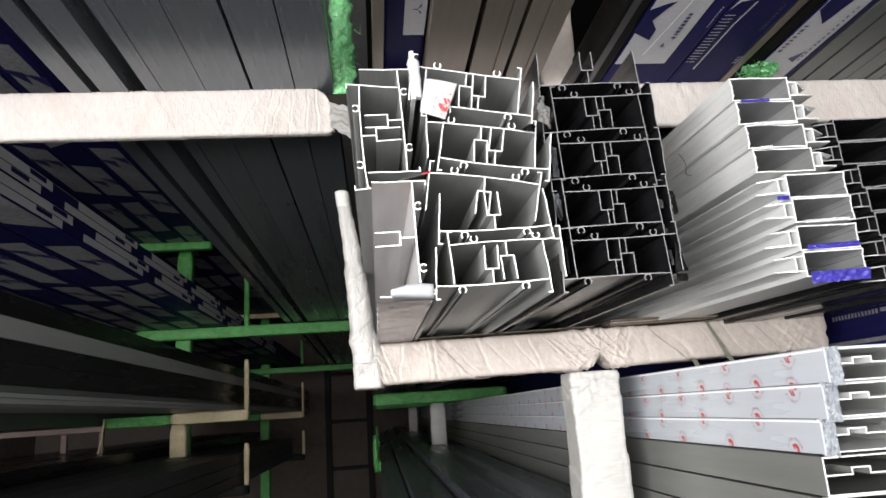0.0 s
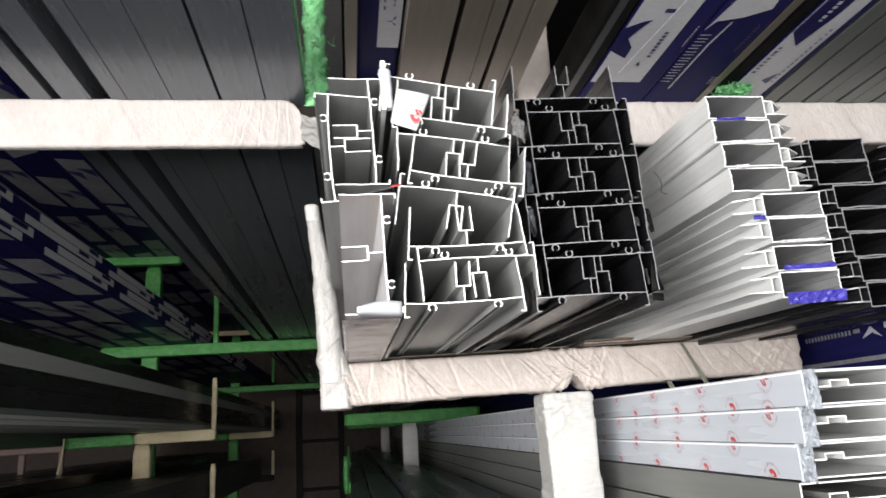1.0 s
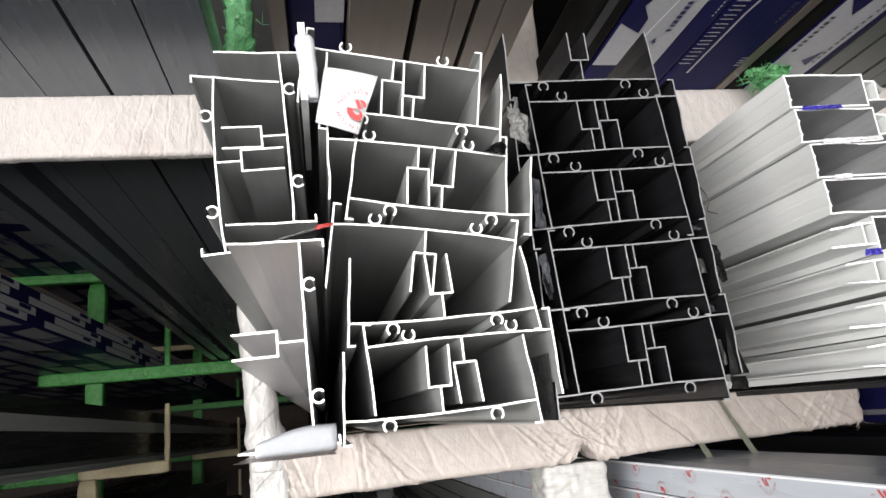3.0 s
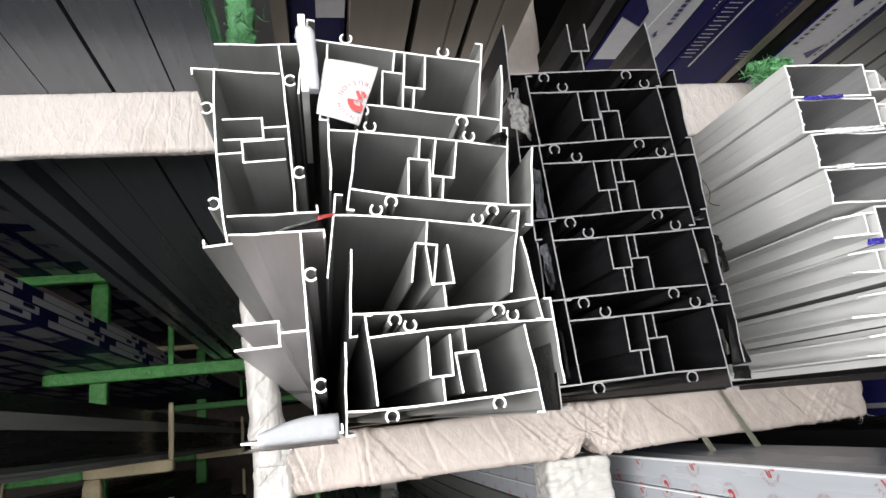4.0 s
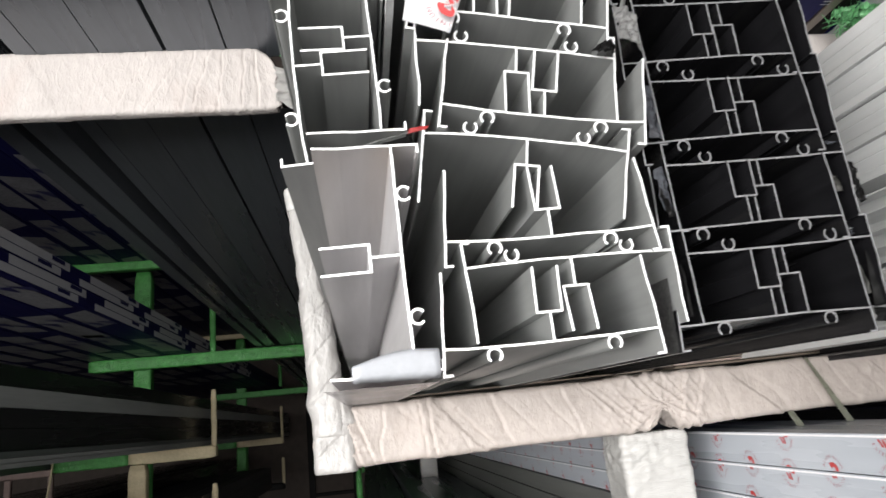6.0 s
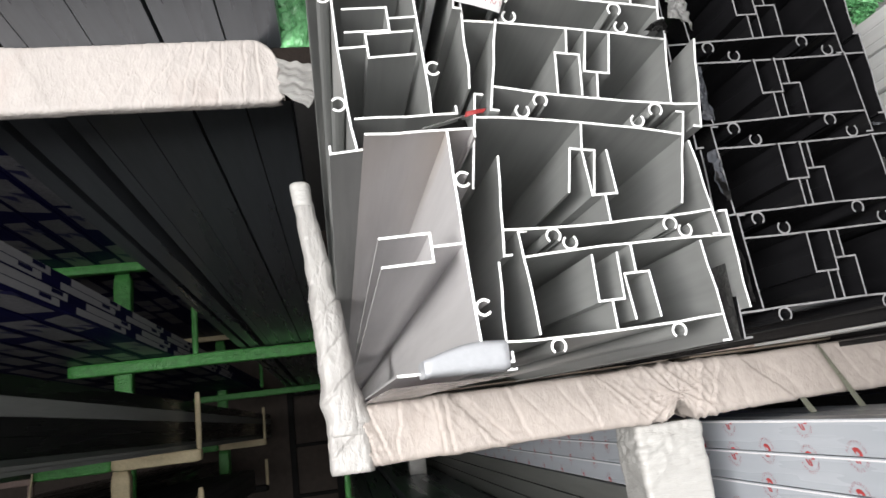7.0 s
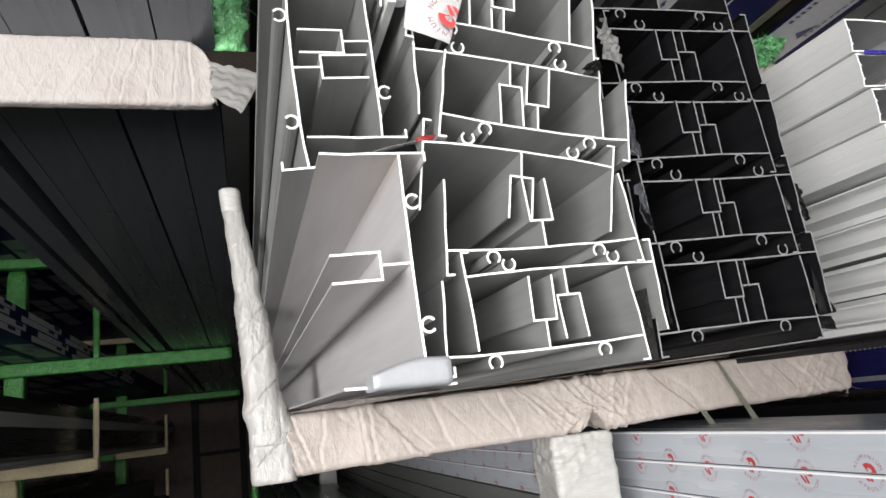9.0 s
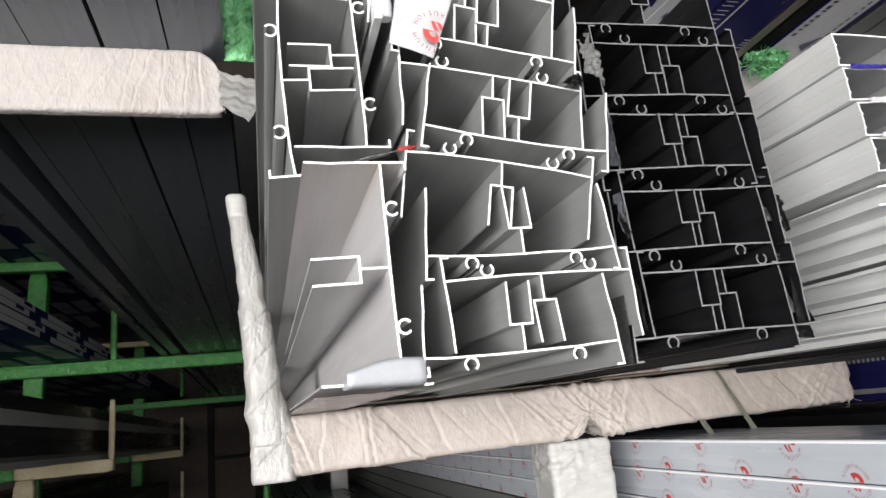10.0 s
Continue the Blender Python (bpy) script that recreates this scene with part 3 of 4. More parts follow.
# where the web starts (x, z in mm), the slope of the web, leans of the legs, bow of the web, lean of the fork
GREYS = (
    (72.1, 0.576, 1504.3, -1.15, 4.6, -4.3, -1.2, 1.5),       # bottom pair, lower half
    (182.3, 0.577, 1541.3, 178.74, -0.5, -2.9, -0.9, -4.0),   # bottom pair, upper half
    (77.2, 0.575, 1551.3, -1.01, 6.0, -6.6, -1.4, -3.0),
    (168.2, 0.575, 1589.6, 188.21, 4.7, -0.3, -1.7, 2.0),
    (81.0, 0.571, 1616.0, 7.93, 2.7, 0.0, -1.6, 2.4),
    (168.5, 0.573, 1637.2, 187.63, -1.2, -6.5, -1.0, -2.8),
    (69.6, 0.569, 1665.6, 8.28, 0.0, -1.0, 0.2, -1.8),
    (158.8, 0.570, 1687.5, 189.13, -0.3, 0.0, 0.6, -3.3),
    (14.8, 0.572, 1685.9, 87.30, 7.1, -2.0, -2.0, 0.0),       # upright pair
    (52.8, 0.573, 1604.9, -92.54, 2.6, 2.5, -0.7, 1.6),
    (58.2, 0.558, 1494.9, -91.79, 0.5, 1.3, 0.4, 0.0),        # single upright half
)
# the single half takes GREYF, with its side light in the base colour
for x, y, z, ry, ll, lr, bow, fl in GREYS:
    upright = z in (1685.9, 1604.9, 1494.9)
    extrusion(frame_parts(lean_l=ll, lean_r=lr, bow=bow, fork_lean=fl, width=95.4 if upright else 97.2, tall=33.6 if bow > 0 else 32.2),
              [GREYF if z < 1495 else GREY, CUT], LG, x, y, z, ry, "grey frame extrusions")

# ---- black frame extrusions ----
K = [BLACK, CUT_DARK]
LK = "black anodised open frame extrusion with dull cut end"
low_half = frame_parts(lean_l=2, lean_r=-3, bow=0.6, t=0.85, stem=13.8, tall=33.2)
high_half = frame_parts(lean_l=-0.8, lean_r=-1.5, bow=0.6, t=0.85, stem=13.7, tall=33.2)
for i, (x, z, slope) in enumerate(((182.9, 1506.5, 1.0), (291.2, 1543.5, 1.6), (182.7, 1552.5, 1.7), (289.9, 1589.5, 1.6), (183.2, 1599.4, 2.1),
                                   (291.3, 1636.4, 1.4), (181.6, 1645.5, 2.0), (290.6, 1683.6, 1.7), (182.8, 1694.1, 1.2))):
    made = extrusion(high_half if i % 2 else low_half, K, LK, x, 0.585 + 0.0014 * i, z, 180 - slope if i % 2 else -slope, "black frame extrusions")
    if i % 2:
        high_half = made
    else:
        low_half = made

# ---- silver track extrusions, and black ones beyond ----
S = [SILVER, CUT, BARE]
for i in range(4):
    extrusion(track_parts(seed=i), S, "silver track extrusion with a burred bright cut end", (375, 378, 384, 388)[i], 0.600 + 0.001 * i, 1676.3 - 24.3 * i, -0.5, "silver track extrusions")
for i in range(4):
    extrusion(track_parts(seed=10 + i), S, "silver track extrusion with a burred bright cut end", (471, 473, 472.5, 474)[i], 0.600, (1601.5, 1577.4, 1550.4, 1525.8)[i], 180 - 1.0, "silver track extrusions")
KT = [BLACK, CUT_DARK, BLACK]
for i in range(7):
    extrusion(track_parts(seed=20 + i), KT, "black track extrusion with a dull cut end", (540, 541, 556, 560, 563, 566, 569)[i], 0.612, 1662 - 24.3 * i, 178.5, "black track extrusions")
    extrusion(track_parts(seed=30 + i), KT, "black track extrusion with a dull cut end", 652 + 1.5 * i, 0.618, 1664 - 24.3 * i, 178.5, "black track extrusions")

# ---- upper tier ----
UZ, UPPER_PITCH = 1.8725, -0.7      # top of the upper arms at the near rack; the bars on it fall towards the back


def slope_down(ob):
    """Lays a thing of the upper tier on the near and the far arms, which differ in height."""
    ob.location.z += math.tan(radians(-UPPER_PITCH)) * (0.947 - ob.location.y)
    ob.rotation_euler.x = radians(UPPER_PITCH)


def long_bar(x0, x1, z, h, mats, label, y0=0.56, groove=(), group="upper tier extrusions", length=6.0, name="aluminium_profile"):
    """A hollow bar lying along y, wall by wall; its underside may carry shallow grooves."""
    w, t = x1 - x0, 1.5 * MM
    e = t / 2
    ob = empty(name, (x0, y0, z), label, "aluminium profile", group)
    if z == UZ:
        slope_down(ob)
    low = [(e, e)]
    for g in sorted(groove):
        low += [(g - 0.002, e), (g - 0.0012, e + 0.0016), (g + 0.0012, e + 0.0016), (g + 0.002, e)]
    low += [(w - e, e)]
    for n_, pts in (("bottom_wall", low), ("top_wall", [(e, h - e), (w - e, h - e)]), ("side_wall", [(e, t + e), (e, h - t - e)]), ("side_wall", [(w - e, t + e), (w - e, h - t - e)])):
        bm = bmesh.new()
        if n_ == "side_wall":
            pts = [(pts[0][0], t), (pts[1][0], h - t)]
        strip(bm, [(pts[0][0] - (e if n_ != "side_wall" else 0), pts[0][1])] + pts[1:-1] + [(pts[-1][0] + (e if n_ != "side_wall" else 0), pts[-1][1])], t, 0, length)
        part(n_, bm, mats, ob)
    return ob


for a, b, g in ((-0.3918, -0.3647, ()), (-0.3517, -0.3137, ()), (-0.2882, -0.2676, ()), (-0.2665, -0.2085, ()), (-0.2074, -0.145, ()),
                (-0.1407, -0.0821, ()), (-0.0802, -0.0267, ())):
    long_bar(a, b, UZ, 0.049, [SLATE, CUT], "slate grey flat extrusion lying on the upper arm", groove=g, y0=0.53 + 0.03 * random.random())
long_bar(0.0324, 0.0465, UZ, 0.054, [BRONZE, CUT], "thin champagne grey extrusion lying on the upper arm", y0=0.53)
for a, b, g in ((0.1051, 0.1626, ()), (0.1702, 0.2196, (0.0325,)), (0.2255, 0.2765, (0.024,))):
    long_bar(a, b, UZ, 0.054, [BRONZE, CUT], "champagne grey extrusion lying on the upper arm", groove=g, y0=0.53)
for i, (a, b) in enumerate(((0.6802, 0.7051), (0.7105, 0.7496), (0.7561, 0.8093), (0.8158, 0.8711), (0.8776, 0.9297), (0.9362, 0.9948))):
    long_bar(a, b, UZ, 0.049, [OLIVE, CUT], "grey-green extrusion lying on the upper arm", groove=(0.0217,) if i > 1 else (), y0=0.53)
# added black tier: keeps the lit ceiling out of the gap by the post
for i in range(5):
    long_bar(0.03 + 0.2 * i, 0.225 + 0.2 * i, 2.3015, 0.06, [BLACKM, CUT_DARK], "matt black extrusion added on the top arm to darken the gap below", y0=0.53, group="top tier extrusions")


def package(x0, x1, z0, z1, label, under=True, side=0, seed=0, y0=0.5, group="blue packages", reach=4.0):
    """A bundle in printed blue film: body, white printed panels, dimmed in colour underneath, and lettering bars."""
    rr = random.Random(seed)
    ob = empty("profile_package", (x0, y0, z0), label, "package", group)
    w, h, length = x1 - x0, z1 - z0, 6.0
    film = part("film", bevel_box(0, w, 0, length, 0, h, 0.004, 2), FILMB, ob)
    y = rr.uniform(0.0, 0.2)
    while y < reach:
        if under:
            bm = bmesh.new()
            a, b, l, sk = rr.uniform(0.004, 0.2 * w), w * rr.uniform(0.75, 0.97), rr.uniform(0.22, 0.46), rr.uniform(-0.05, 0.05)
            bm.faces.new([bm.verts.new((x, yy, -0.0008)) for x, yy in ((a, y), (a, y + l), (b, y + l + sk), (b, y + sk))])
            # the underside's shade is put into a greyer tone of the white print
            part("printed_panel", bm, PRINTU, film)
            for k in range(2):
                c, yy = w * (0.3 + 0.4 * k), y + rr.uniform(0.05, 0.15)
                bm = bmesh.new()
                bm.faces.new([bm.verts.new(p) for p in ((c - 0.022, yy, -0.0016), (c + 0.018, yy + 0.085, -0.0016), (c + 0.022, yy + 0.022, -0.0016))])
                part("printed_mark", bm, PRINTB, film)
        if side:
            xs = w + 0.0008 if side > 0 else -0.0008
            for z_, th, l_, o_ in ((0.74, 0.45, 0.40, 0.05), (0.26, 0.42, 0.42, -0.02)):
                bm = bmesh.new()
                v = [bm.verts.new((xs, q[0], q[1])) for q in ((y + o_, h * (z_ - th / 2)), (y + o_ + l_, h * (z_ - th / 2)), (y + o_ + l_, h * (z_ + th / 2)), (y + o_, h * (z_ + th / 2)))]
                bm.faces.new(v)
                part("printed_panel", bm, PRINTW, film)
                bm = bmesh.new()
                bm.faces.new([bm.verts.new((xs + math.copysign(0.0006, xs - w / 2), y + o_ + q, h * (z_ + e * th * 0.22))) for q, e in ((0.30, -0.4), (0.37, -0.4), (0.37, 2), (0.30, 2))])
                part("printed_block", bm, FILMB, film)
        y += 0.53 if side else rr.uniform(0.36, 0.62)
    return ob


PL = "extrusion bundle in dark blue film with white print"


def flat_print(name, parent, polys, z, mat, label=""):
    """Printed shapes on the underside of a package, in its own x, y."""
    bm = bmesh.new()
    for pts in polys:
        area = sum(p[0] * q[1] - q[0] * p[1] for p, q in zip(pts, (*pts[1:], pts[0])))
        bm.faces.new([bm.verts.new((x, y, z)) for x, y in (pts if area < 0 else reversed(pts))])
    ob = part(name, bm, mat, parent, label)
    if len(polys) > 1:
        ob["kind"] = "stuff"
    return ob


def quad(x0, x1, y0, y1, skew=0.0):
    return ((x0, y0), (x1, y0 + skew), (x1, y1 + skew), (x0, y1))


def bars(x0, x1, y0, y1, n, rr):
    """Plain bars for small lettering in one line along y."""
    out, y = [], y0
    for _ in range(n):
        l = (y1 - y0) / n
        out.append(quad(x0, x1, y, y + l * rr.uniform(0.35, 0.75)))
        y += l
    return out


def arrow(cx, cy, k, flip=1):
    """The three-armed mark of the print, as plain shapes."""
    return [((cx - 0.30 * k, cy), (cx + 0.25 * k, cy - 0.1 * k), (cx + 0.25 * k, cy + 0.1 * k)),
            ((cx + 0.25 * k, cy - 0.12 * k), (cx + 0.55 * k, cy - flip * 0.9 * k), (cx + 0.55 * k, cy - flip * 0.35 * k)),
            ((cx + 0.25 * k, cy + 0.12 * k), (cx + 0.55 * k, cy + flip * 0.75 * k), (cx + 0.55 * k, cy + flip * 0.3 * k))]


def printed_package(x0, x1, h, label, seed, base=None):
    ob = empty("profile_package", (0.04 + 1.085 * (x0 - 0.04), 0.53, UZ), label, "package", "blue packages")
    ob.scale = (1.085, 1.085, 1.085)
    slope_down(ob)
    return part("film", bevel_box(0, x1 - x0, 0, 6.0, 0, h, 0.004, 2), base or FILMB, ob)


def at(px, *pts):
    """Points of a print in the plan, in mm, as places on a package that starts at px."""
    return tuple((x * MM - px, y * MM - 0.5) for x, y in pts)


def along(polys, o):
    return [tuple((x, y + 0.85 * o) for x, y in q) for q in polys if o == 0 or min(y for x, y in q) >= 0]


def strokes(x0, x1, y0, y1, n):
    """Plain thin strokes where large thin lettering stands."""
    out, l = [], (y1 - y0) / n
    for i in range(n):
        y = y0 + l * i
        out += [quad(x0, x1, y, y + 0.0013), quad(x0, x1, y + l * 0.55, y + l * 0.55 + 0.0013)]
    return out


rr = random.Random(5)
# dark one with a grey band
ob = printed_package(0.3205, 0.350, 0.05, "extrusion bundle in near-black film with a grey band", 1, BLACKM)
flat_print("printed_band", ob, [quad(0.006, 0.0155, 0.0, 5.9)], -0.0006, PRINTG)
# half white, half blue
X0 = 0.351
ob = printed_package(X0, 0.448, 0.055, PL, 2)
for o in range(6):
    lay = lambda polys: along(polys, o)
    flat_print("printed_panel", ob, lay([quad(0.002, 0.0705, 0.002, 0.329)]), -0.0006, PRINTW, "white printed panel")
    flat_print("printed_mark", ob, lay([at(X0, (351.5, 753), (377, 770), (376, 746), (364, 727), (351.5, 706)), at(X0, (364, 727), (351.5, 706), (370, 692), (379, 689), (372, 703))]), -0.0012, FILMB)
    flat_print("printed_mark", ob, lay([at(X0, (396, 786), (401, 783), (399, 776)), at(X0, (400, 790), (403, 784), (399, 783))]), -0.0012, PRINTB)
    flat_print("small_lettering", ob, lay(bars(0.0525, 0.0575, 0.212, 0.27, 8, rr) + bars(0.034, 0.046, 0.168, 0.178, 1, rr)), -0.0012, PRINTB)
    flat_print("small_lettering", ob, lay(bars(0.0875, 0.0892, 0.20, 0.245, 9, rr)), -0.0006, PRINTW)
    # light along a film crease, painted as a bright thin strip
    flat_print("crease", ob, lay([at(X0, (382, 806), (383.6, 806), (402.4, 640), (401, 640))]), -0.0009, PAPER)
X0 = 0.449
ob = printed_package(X0, 0.526, 0.055, PL, 3)
for o in range(6):
    lay = lambda polys: along(polys, o)
    flat_print("large_lettering", ob, lay(strokes(0.001, 0.0145, 0.217, 0.332, 8)), -0.0006, PRINTW, "thin white lettering bars")
    # crease highlight painted in white, not print
    flat_print("crease", ob, lay([at(X0, (468.8, 846), (471, 846), (472, 738), (469.6, 738)), at(X0, (469.6, 738), (472, 738), (476.5, 690), (474.5, 690))]), -0.0006, PRINTW)
    flat_print("printed_mark", ob, lay([at(X0, (449.5, 708), (456, 690), (484, 681), (509, 664), (503, 628), (460, 632)), at(X0, (460, 632), (503, 628), (480, 590), (455, 600))]), -0.0009, PRINTW)
    flat_print("small_lettering", ob, lay(bars(0.0625, 0.0640, 0.195, 0.254, 10, rr) + bars(0.0655, 0.0665, 0.20, 0.25, 8, rr)), -0.0006, PRINTG)
    flat_print("large_lettering", ob, lay(strokes(0.068, 0.0765, 0.315, 0.334, 2)), -0.0006, PRINTW)
long_bar(0.5689, 0.5798, UZ, 0.054, [BRONZE, CUT], "thin champagne strip between two packages", y0=0.53)
ob = printed_package(0.539, 0.5605, 0.05, "extrusion bundle in plain near-black film", 4, BLACKM)
X0 = 0.5615
ob = printed_package(X0, 0.6275, 0.05, "extrusion bundle in white printed film with blue blocks", 5)
flat_print("printed_panel", ob, [quad(0.001, 0.055, 0.002, 5.99)], -0.0006, PRINTW, "white printed panel")
for o in range(6):
    lay = lambda polys: along(polys, o)
    flat_print("printed_block", ob, lay([at(X0, (563, 707), (564, 590), (598, 570), (595, 674), (586, 737))]), -0.0012, FILMB)
    flat_print("small_lettering", ob, lay(bars(0.0045, 0.0095, 0.24, 0.305, 8, rr) + bars(0.046, 0.0485, 0.20, 0.33, 14, rr)), -0.0012, PRINTG)
    flat_print("small_lettering", ob, lay(bars(0.017, 0.022, 0.12, 0.19, 8, rr)), -0.0016, PRINTW)
    flat_print("printed_mark", ob, lay([at(X0, (592, 820), (606, 800), (604, 830))]), -0.0012, PRINTB)
# a narrow one by the green rod, with a white card, and one beyond the slate bars
ob = printed_package(0.047, 0.098, 0.05, PL, 6)
ob.parent.location.z += 0.024
flat_print("printed_panel", ob, [quad(0.024, 0.050, 0.0, 0.29), quad(0.024, 0.050, 0.52, 0.8)], -0.0006, PRINTW, "white printed panel")
flat_print("printed_mark", ob, arrow(0.036, 0.235, 0.014) + arrow(0.047, 0.18, 0.03), -0.0012, PRINTB)
flat_print("small_lettering", ob, bars(0.029, 0.031, 0.17, 0.225, 3, rr) + bars(0.040, 0.0415, 0.17, 0.21, 5, rr), -0.0012, PRINTB)
for i in range(9):
    for j in range(2 if i < 4 else 1):
        package(-0.756 - 0.105 * i, -0.656 - 0.105 * i, 1.8420 + 0.046 * j, 1.8870 + 0.046 * j, PL, under=(j == 0), side=1 if i == 0 else 0, seed=30 + i * 3 + j)
for i in range(4):
    package(-0.842 - 0.103 * i, -0.742 - 0.103 * i, 2.2515, 2.31, PL, under=True, seed=50 + i)

# ---- white boxes in protective film, and the grey ones below ----
def film_box(x0, x1, z0, z1, y0, mats, label, group):
    ob = empty("wrapped_profile", (x0, y0, z0), label, "aluminium profile", group)
    w, h = x1 - x0, z1 - z0
    bm = bmesh.new()
    t = 1.4 * MM
    e = t / 2
    zm = h * 0.52
    strip(bm, [(t, t), (t, zm - e), (t, zm + e), (t, h - t), (w - t, h - t), (w - t, zm + e), (w - t, zm - e), (w - t, t)], t, 0.004, 6.0, closed=True)
    part("shell", bm, mats or [SILVER, CUT], ob)
    bm = bmesh.new()
    strip(bm, [(t + e, zm), (w * 0.22, zm), (w * 0.22, h * 0.68), (w * 0.36, h * 0.68), (w * 0.36, zm), (w - t - e, zm)], t, 0.004, 6.0)
    part("rib", bm, mats or [SILVER, CUT], ob)
    return ob


film_boxes = []
for i, (z0, z1) in enumerate(((1.4052, 1.4353), (1.3745, 1.4050), (1.344, 1.3743))):
    ob = film_box(0.407, 0.53, z0, z1, 0.583 + 0.012 * i, None, "pale extrusion in protective film with red printed marks", "film-wrapped extrusions")
    bm = bmesh.new()
    h = z1 - z0
    box(bm, -0.0012, 0.0002, 0.0, 6.0, 0.0005, h - 0.0005)
    box(bm, -0.0030, 0.1235, 0.0, 6.0, h - 0.0009, h + 0.0001)
    film = part("film", bm, FILMW, ob, "pale blue-white protective film")
    # white strip stands in for light caught on the rounded top edge
    bm = bmesh.new()
    box(bm, -0.0021, -0.0013, 0.002, 5.99, h - 0.0026, h - 0.0004)
    part("film_seam", bm, PAPER, film, "white strip painted for the light on the film's top edge")
    bm = crumple(0.013, h + 0.003, 80.0 + i * 3, 0.003, 12, 16, 0.0004, 0.006)
    o = part("film_end", moved(bm, Matrix.Translation((0.004, -0.002, h / 2 - 0.001)) @ Matrix.Rotation(radians(-28), 4, "Z")), FILMW, ob, "crumpled film end over the cut")
    film_boxes.append((film, z0, z1, 0.583 + 0.012 * i))
for i in range(3):
    z1 = 1.3435 - 0.0345 * i
    film_box(0.399 - 0.002 * i, 0.52, z1 - 0.034, z1, 0.60 + 0.01 * i, [FLATG, CUT], "plain grey flat extrusion", "grey flat extrusions")
bm = bmesh.new()
box(bm, 0.40, 0.93, 0.62, 6.5, 1.201, 1.239)
solid("aluminium_profile", bm, SLATE, "dull grey extrusions laid flat on the lower arm", "aluminium profile")

# lower tier, seen from above beneath the cloth-bound arm
for a, b, h, y0 in ((0.02, 0.075, 0.030, 0.96), (0.080, 0.15, 0.046, 0.94), (0.156, 0.215, 0.068, 1.02), (0.222, 0.31, 0.050, 0.95), (0.318, 0.392, 0.040, 0.98)):
    long_bar(a, b, 1.201, h, [SLATE, CUT], "dark grey extrusion on the lowest arm", y0=y0, group="lower tier extrusions")
# next stack to the east
ob = package(0.72, 0.84, 1.448, 1.533, PL, under=False, seed=70, y0=0.66, reach=0.0).children[0]
rr = random.Random(71)
for name, mat, polys in (
        ("grey_band", PRINTU, [quad(0.172, 0.80, 0.075, 0.083), quad(0.19, 0.60, 0.010, 0.016)]),
        ("printed_panel", PRINTW, [quad(0.290, 0.351, 0.067, 0.073), quad(0.177, 0.185, 0.049, 0.068), quad(0.197, 0.223, 0.058, 0.063)]),
        ("small_lettering", PRINTU, [quad(y, y + 0.0045, 0.048, 0.0545) for y in [0.247 + 0.0072 * k for k in range(14)]] + [quad(0.229, 0.242, 0.049, 0.0545)]),
        ("printed_mark", PRINTW, [((0.228, 0.040), (0.209, 0.055), (0.205, 0.047)), ((0.209, 0.055), (0.191, 0.039), (0.205, 0.045))])):
    bm = bmesh.new()
    for pts in polys:
        bm.faces.new([bm.verts.new((-0.0008, y, z)) for y, z in pts])
    o = part(name, bm, mat, ob)
    if len(polys) > 1:
        o["kind"] = "stuff"
long_bar(0.715, 0.82, 1.534, 0.03, [BLACK, CUT_DARK], "black extrusion on the blue package", y0=0.62, group="black flat extrusions")
# added black stacks that cover the lit east wall where the gap is dark
for i in range(5):
    long_bar(0.845, 0.99, 1.46 + 0.04 * i, 0.038, [BLACK, CUT_DARK], "black extrusion added beyond the blue package to darken the gap", y0=0.66, group="black flat extrusions")
    long_bar(0.66, 0.93, 1.240 + 0.04 * i, 0.038, [BLACK, CUT_DARK], "black extrusion added on the lower arm to darken the gap", y0=0.66, group="black flat extrusions")
# western lower tier: dark stack on the yellow arms
for i, (z0, h, m) in enumerate(((1.4635, 0.009, GREY), (1.4735, 0.0085, GREY), (1.483, 0.011, OLIVE), (1.495, 0.040, BLACK), (1.536, 0.037, BLACK), (1.574, 0.038, GREY), (1.613, 0.040, BLACK))):
    for j in range(3):
        long_bar(-0.70 - 0.085 * j, -0.618 - 0.085 * j, z0, h, [m, CUT_DARK], "dark extrusion stacked on the yellow arm", y0=0.55, group="dark extrusions")
for j in range(4):
    for i in range(3):
        long_bar(-0.69 - 0.095 * j, -0.60 - 0.095 * j, 1.141 + 0.046 * i, 0.044, [CHAR, CUT_DARK], "charcoal extrusion on the lowest western arm", y0=0.55, group="lowest charcoal extrusions", length=4.6 - 0.16 * j)
for j, (a, b) in enumerate(((-1.085, -0.99), (-1.19, -1.09), (-1.33, -1.22), (-1.46, -1.335), (-1.60, -1.465), (-1.74, -1.605))):
    for i in range(3):
        long_bar(a, b, 1.141 + 0.059 * i, 0.058, [BLACK, CUT_DARK], "black extrusion stacked on the far lower arm", y0=0.55 + 0.05 * i, group="far black extrusions")
for j in range(4):
    for i in range(2):
        long_bar(-1.33 - 0.14 * j, -1.195 - 0.14 * j, 1.4315 + 0.055 * i, 0.053, [OLIVE, CUT_DARK], "dull grey extrusion on the far pinkish arm", y0=1.0 + 0.1 * i, group="far grey extrusions")

# ---- back of the store ----
fr = empty("steel_frame", (0, 0, 0), "black steel frame standing against the back wall", "frame")
for n_, (a, b, c, d) in (("upright", (-0.498, -0.444, 0.0, 2.4)), ("upright", (-0.098, -0.044, 0.0, 2.4)), ("rung", (-0.45, -0.09, 1.34, 1.37)),
                         ("rung", (-0.45, -0.09, 0.90, 0.93)), ("rung", (-0.45, -0.09, 1.8, 1.83)), ("rung", (-0.45, -0.09, 0.45, 0.48))):
    part(n_, bevel_box(a, b, 6.93, 6.97, c, d, 0.003, 1), STEEL, fr)

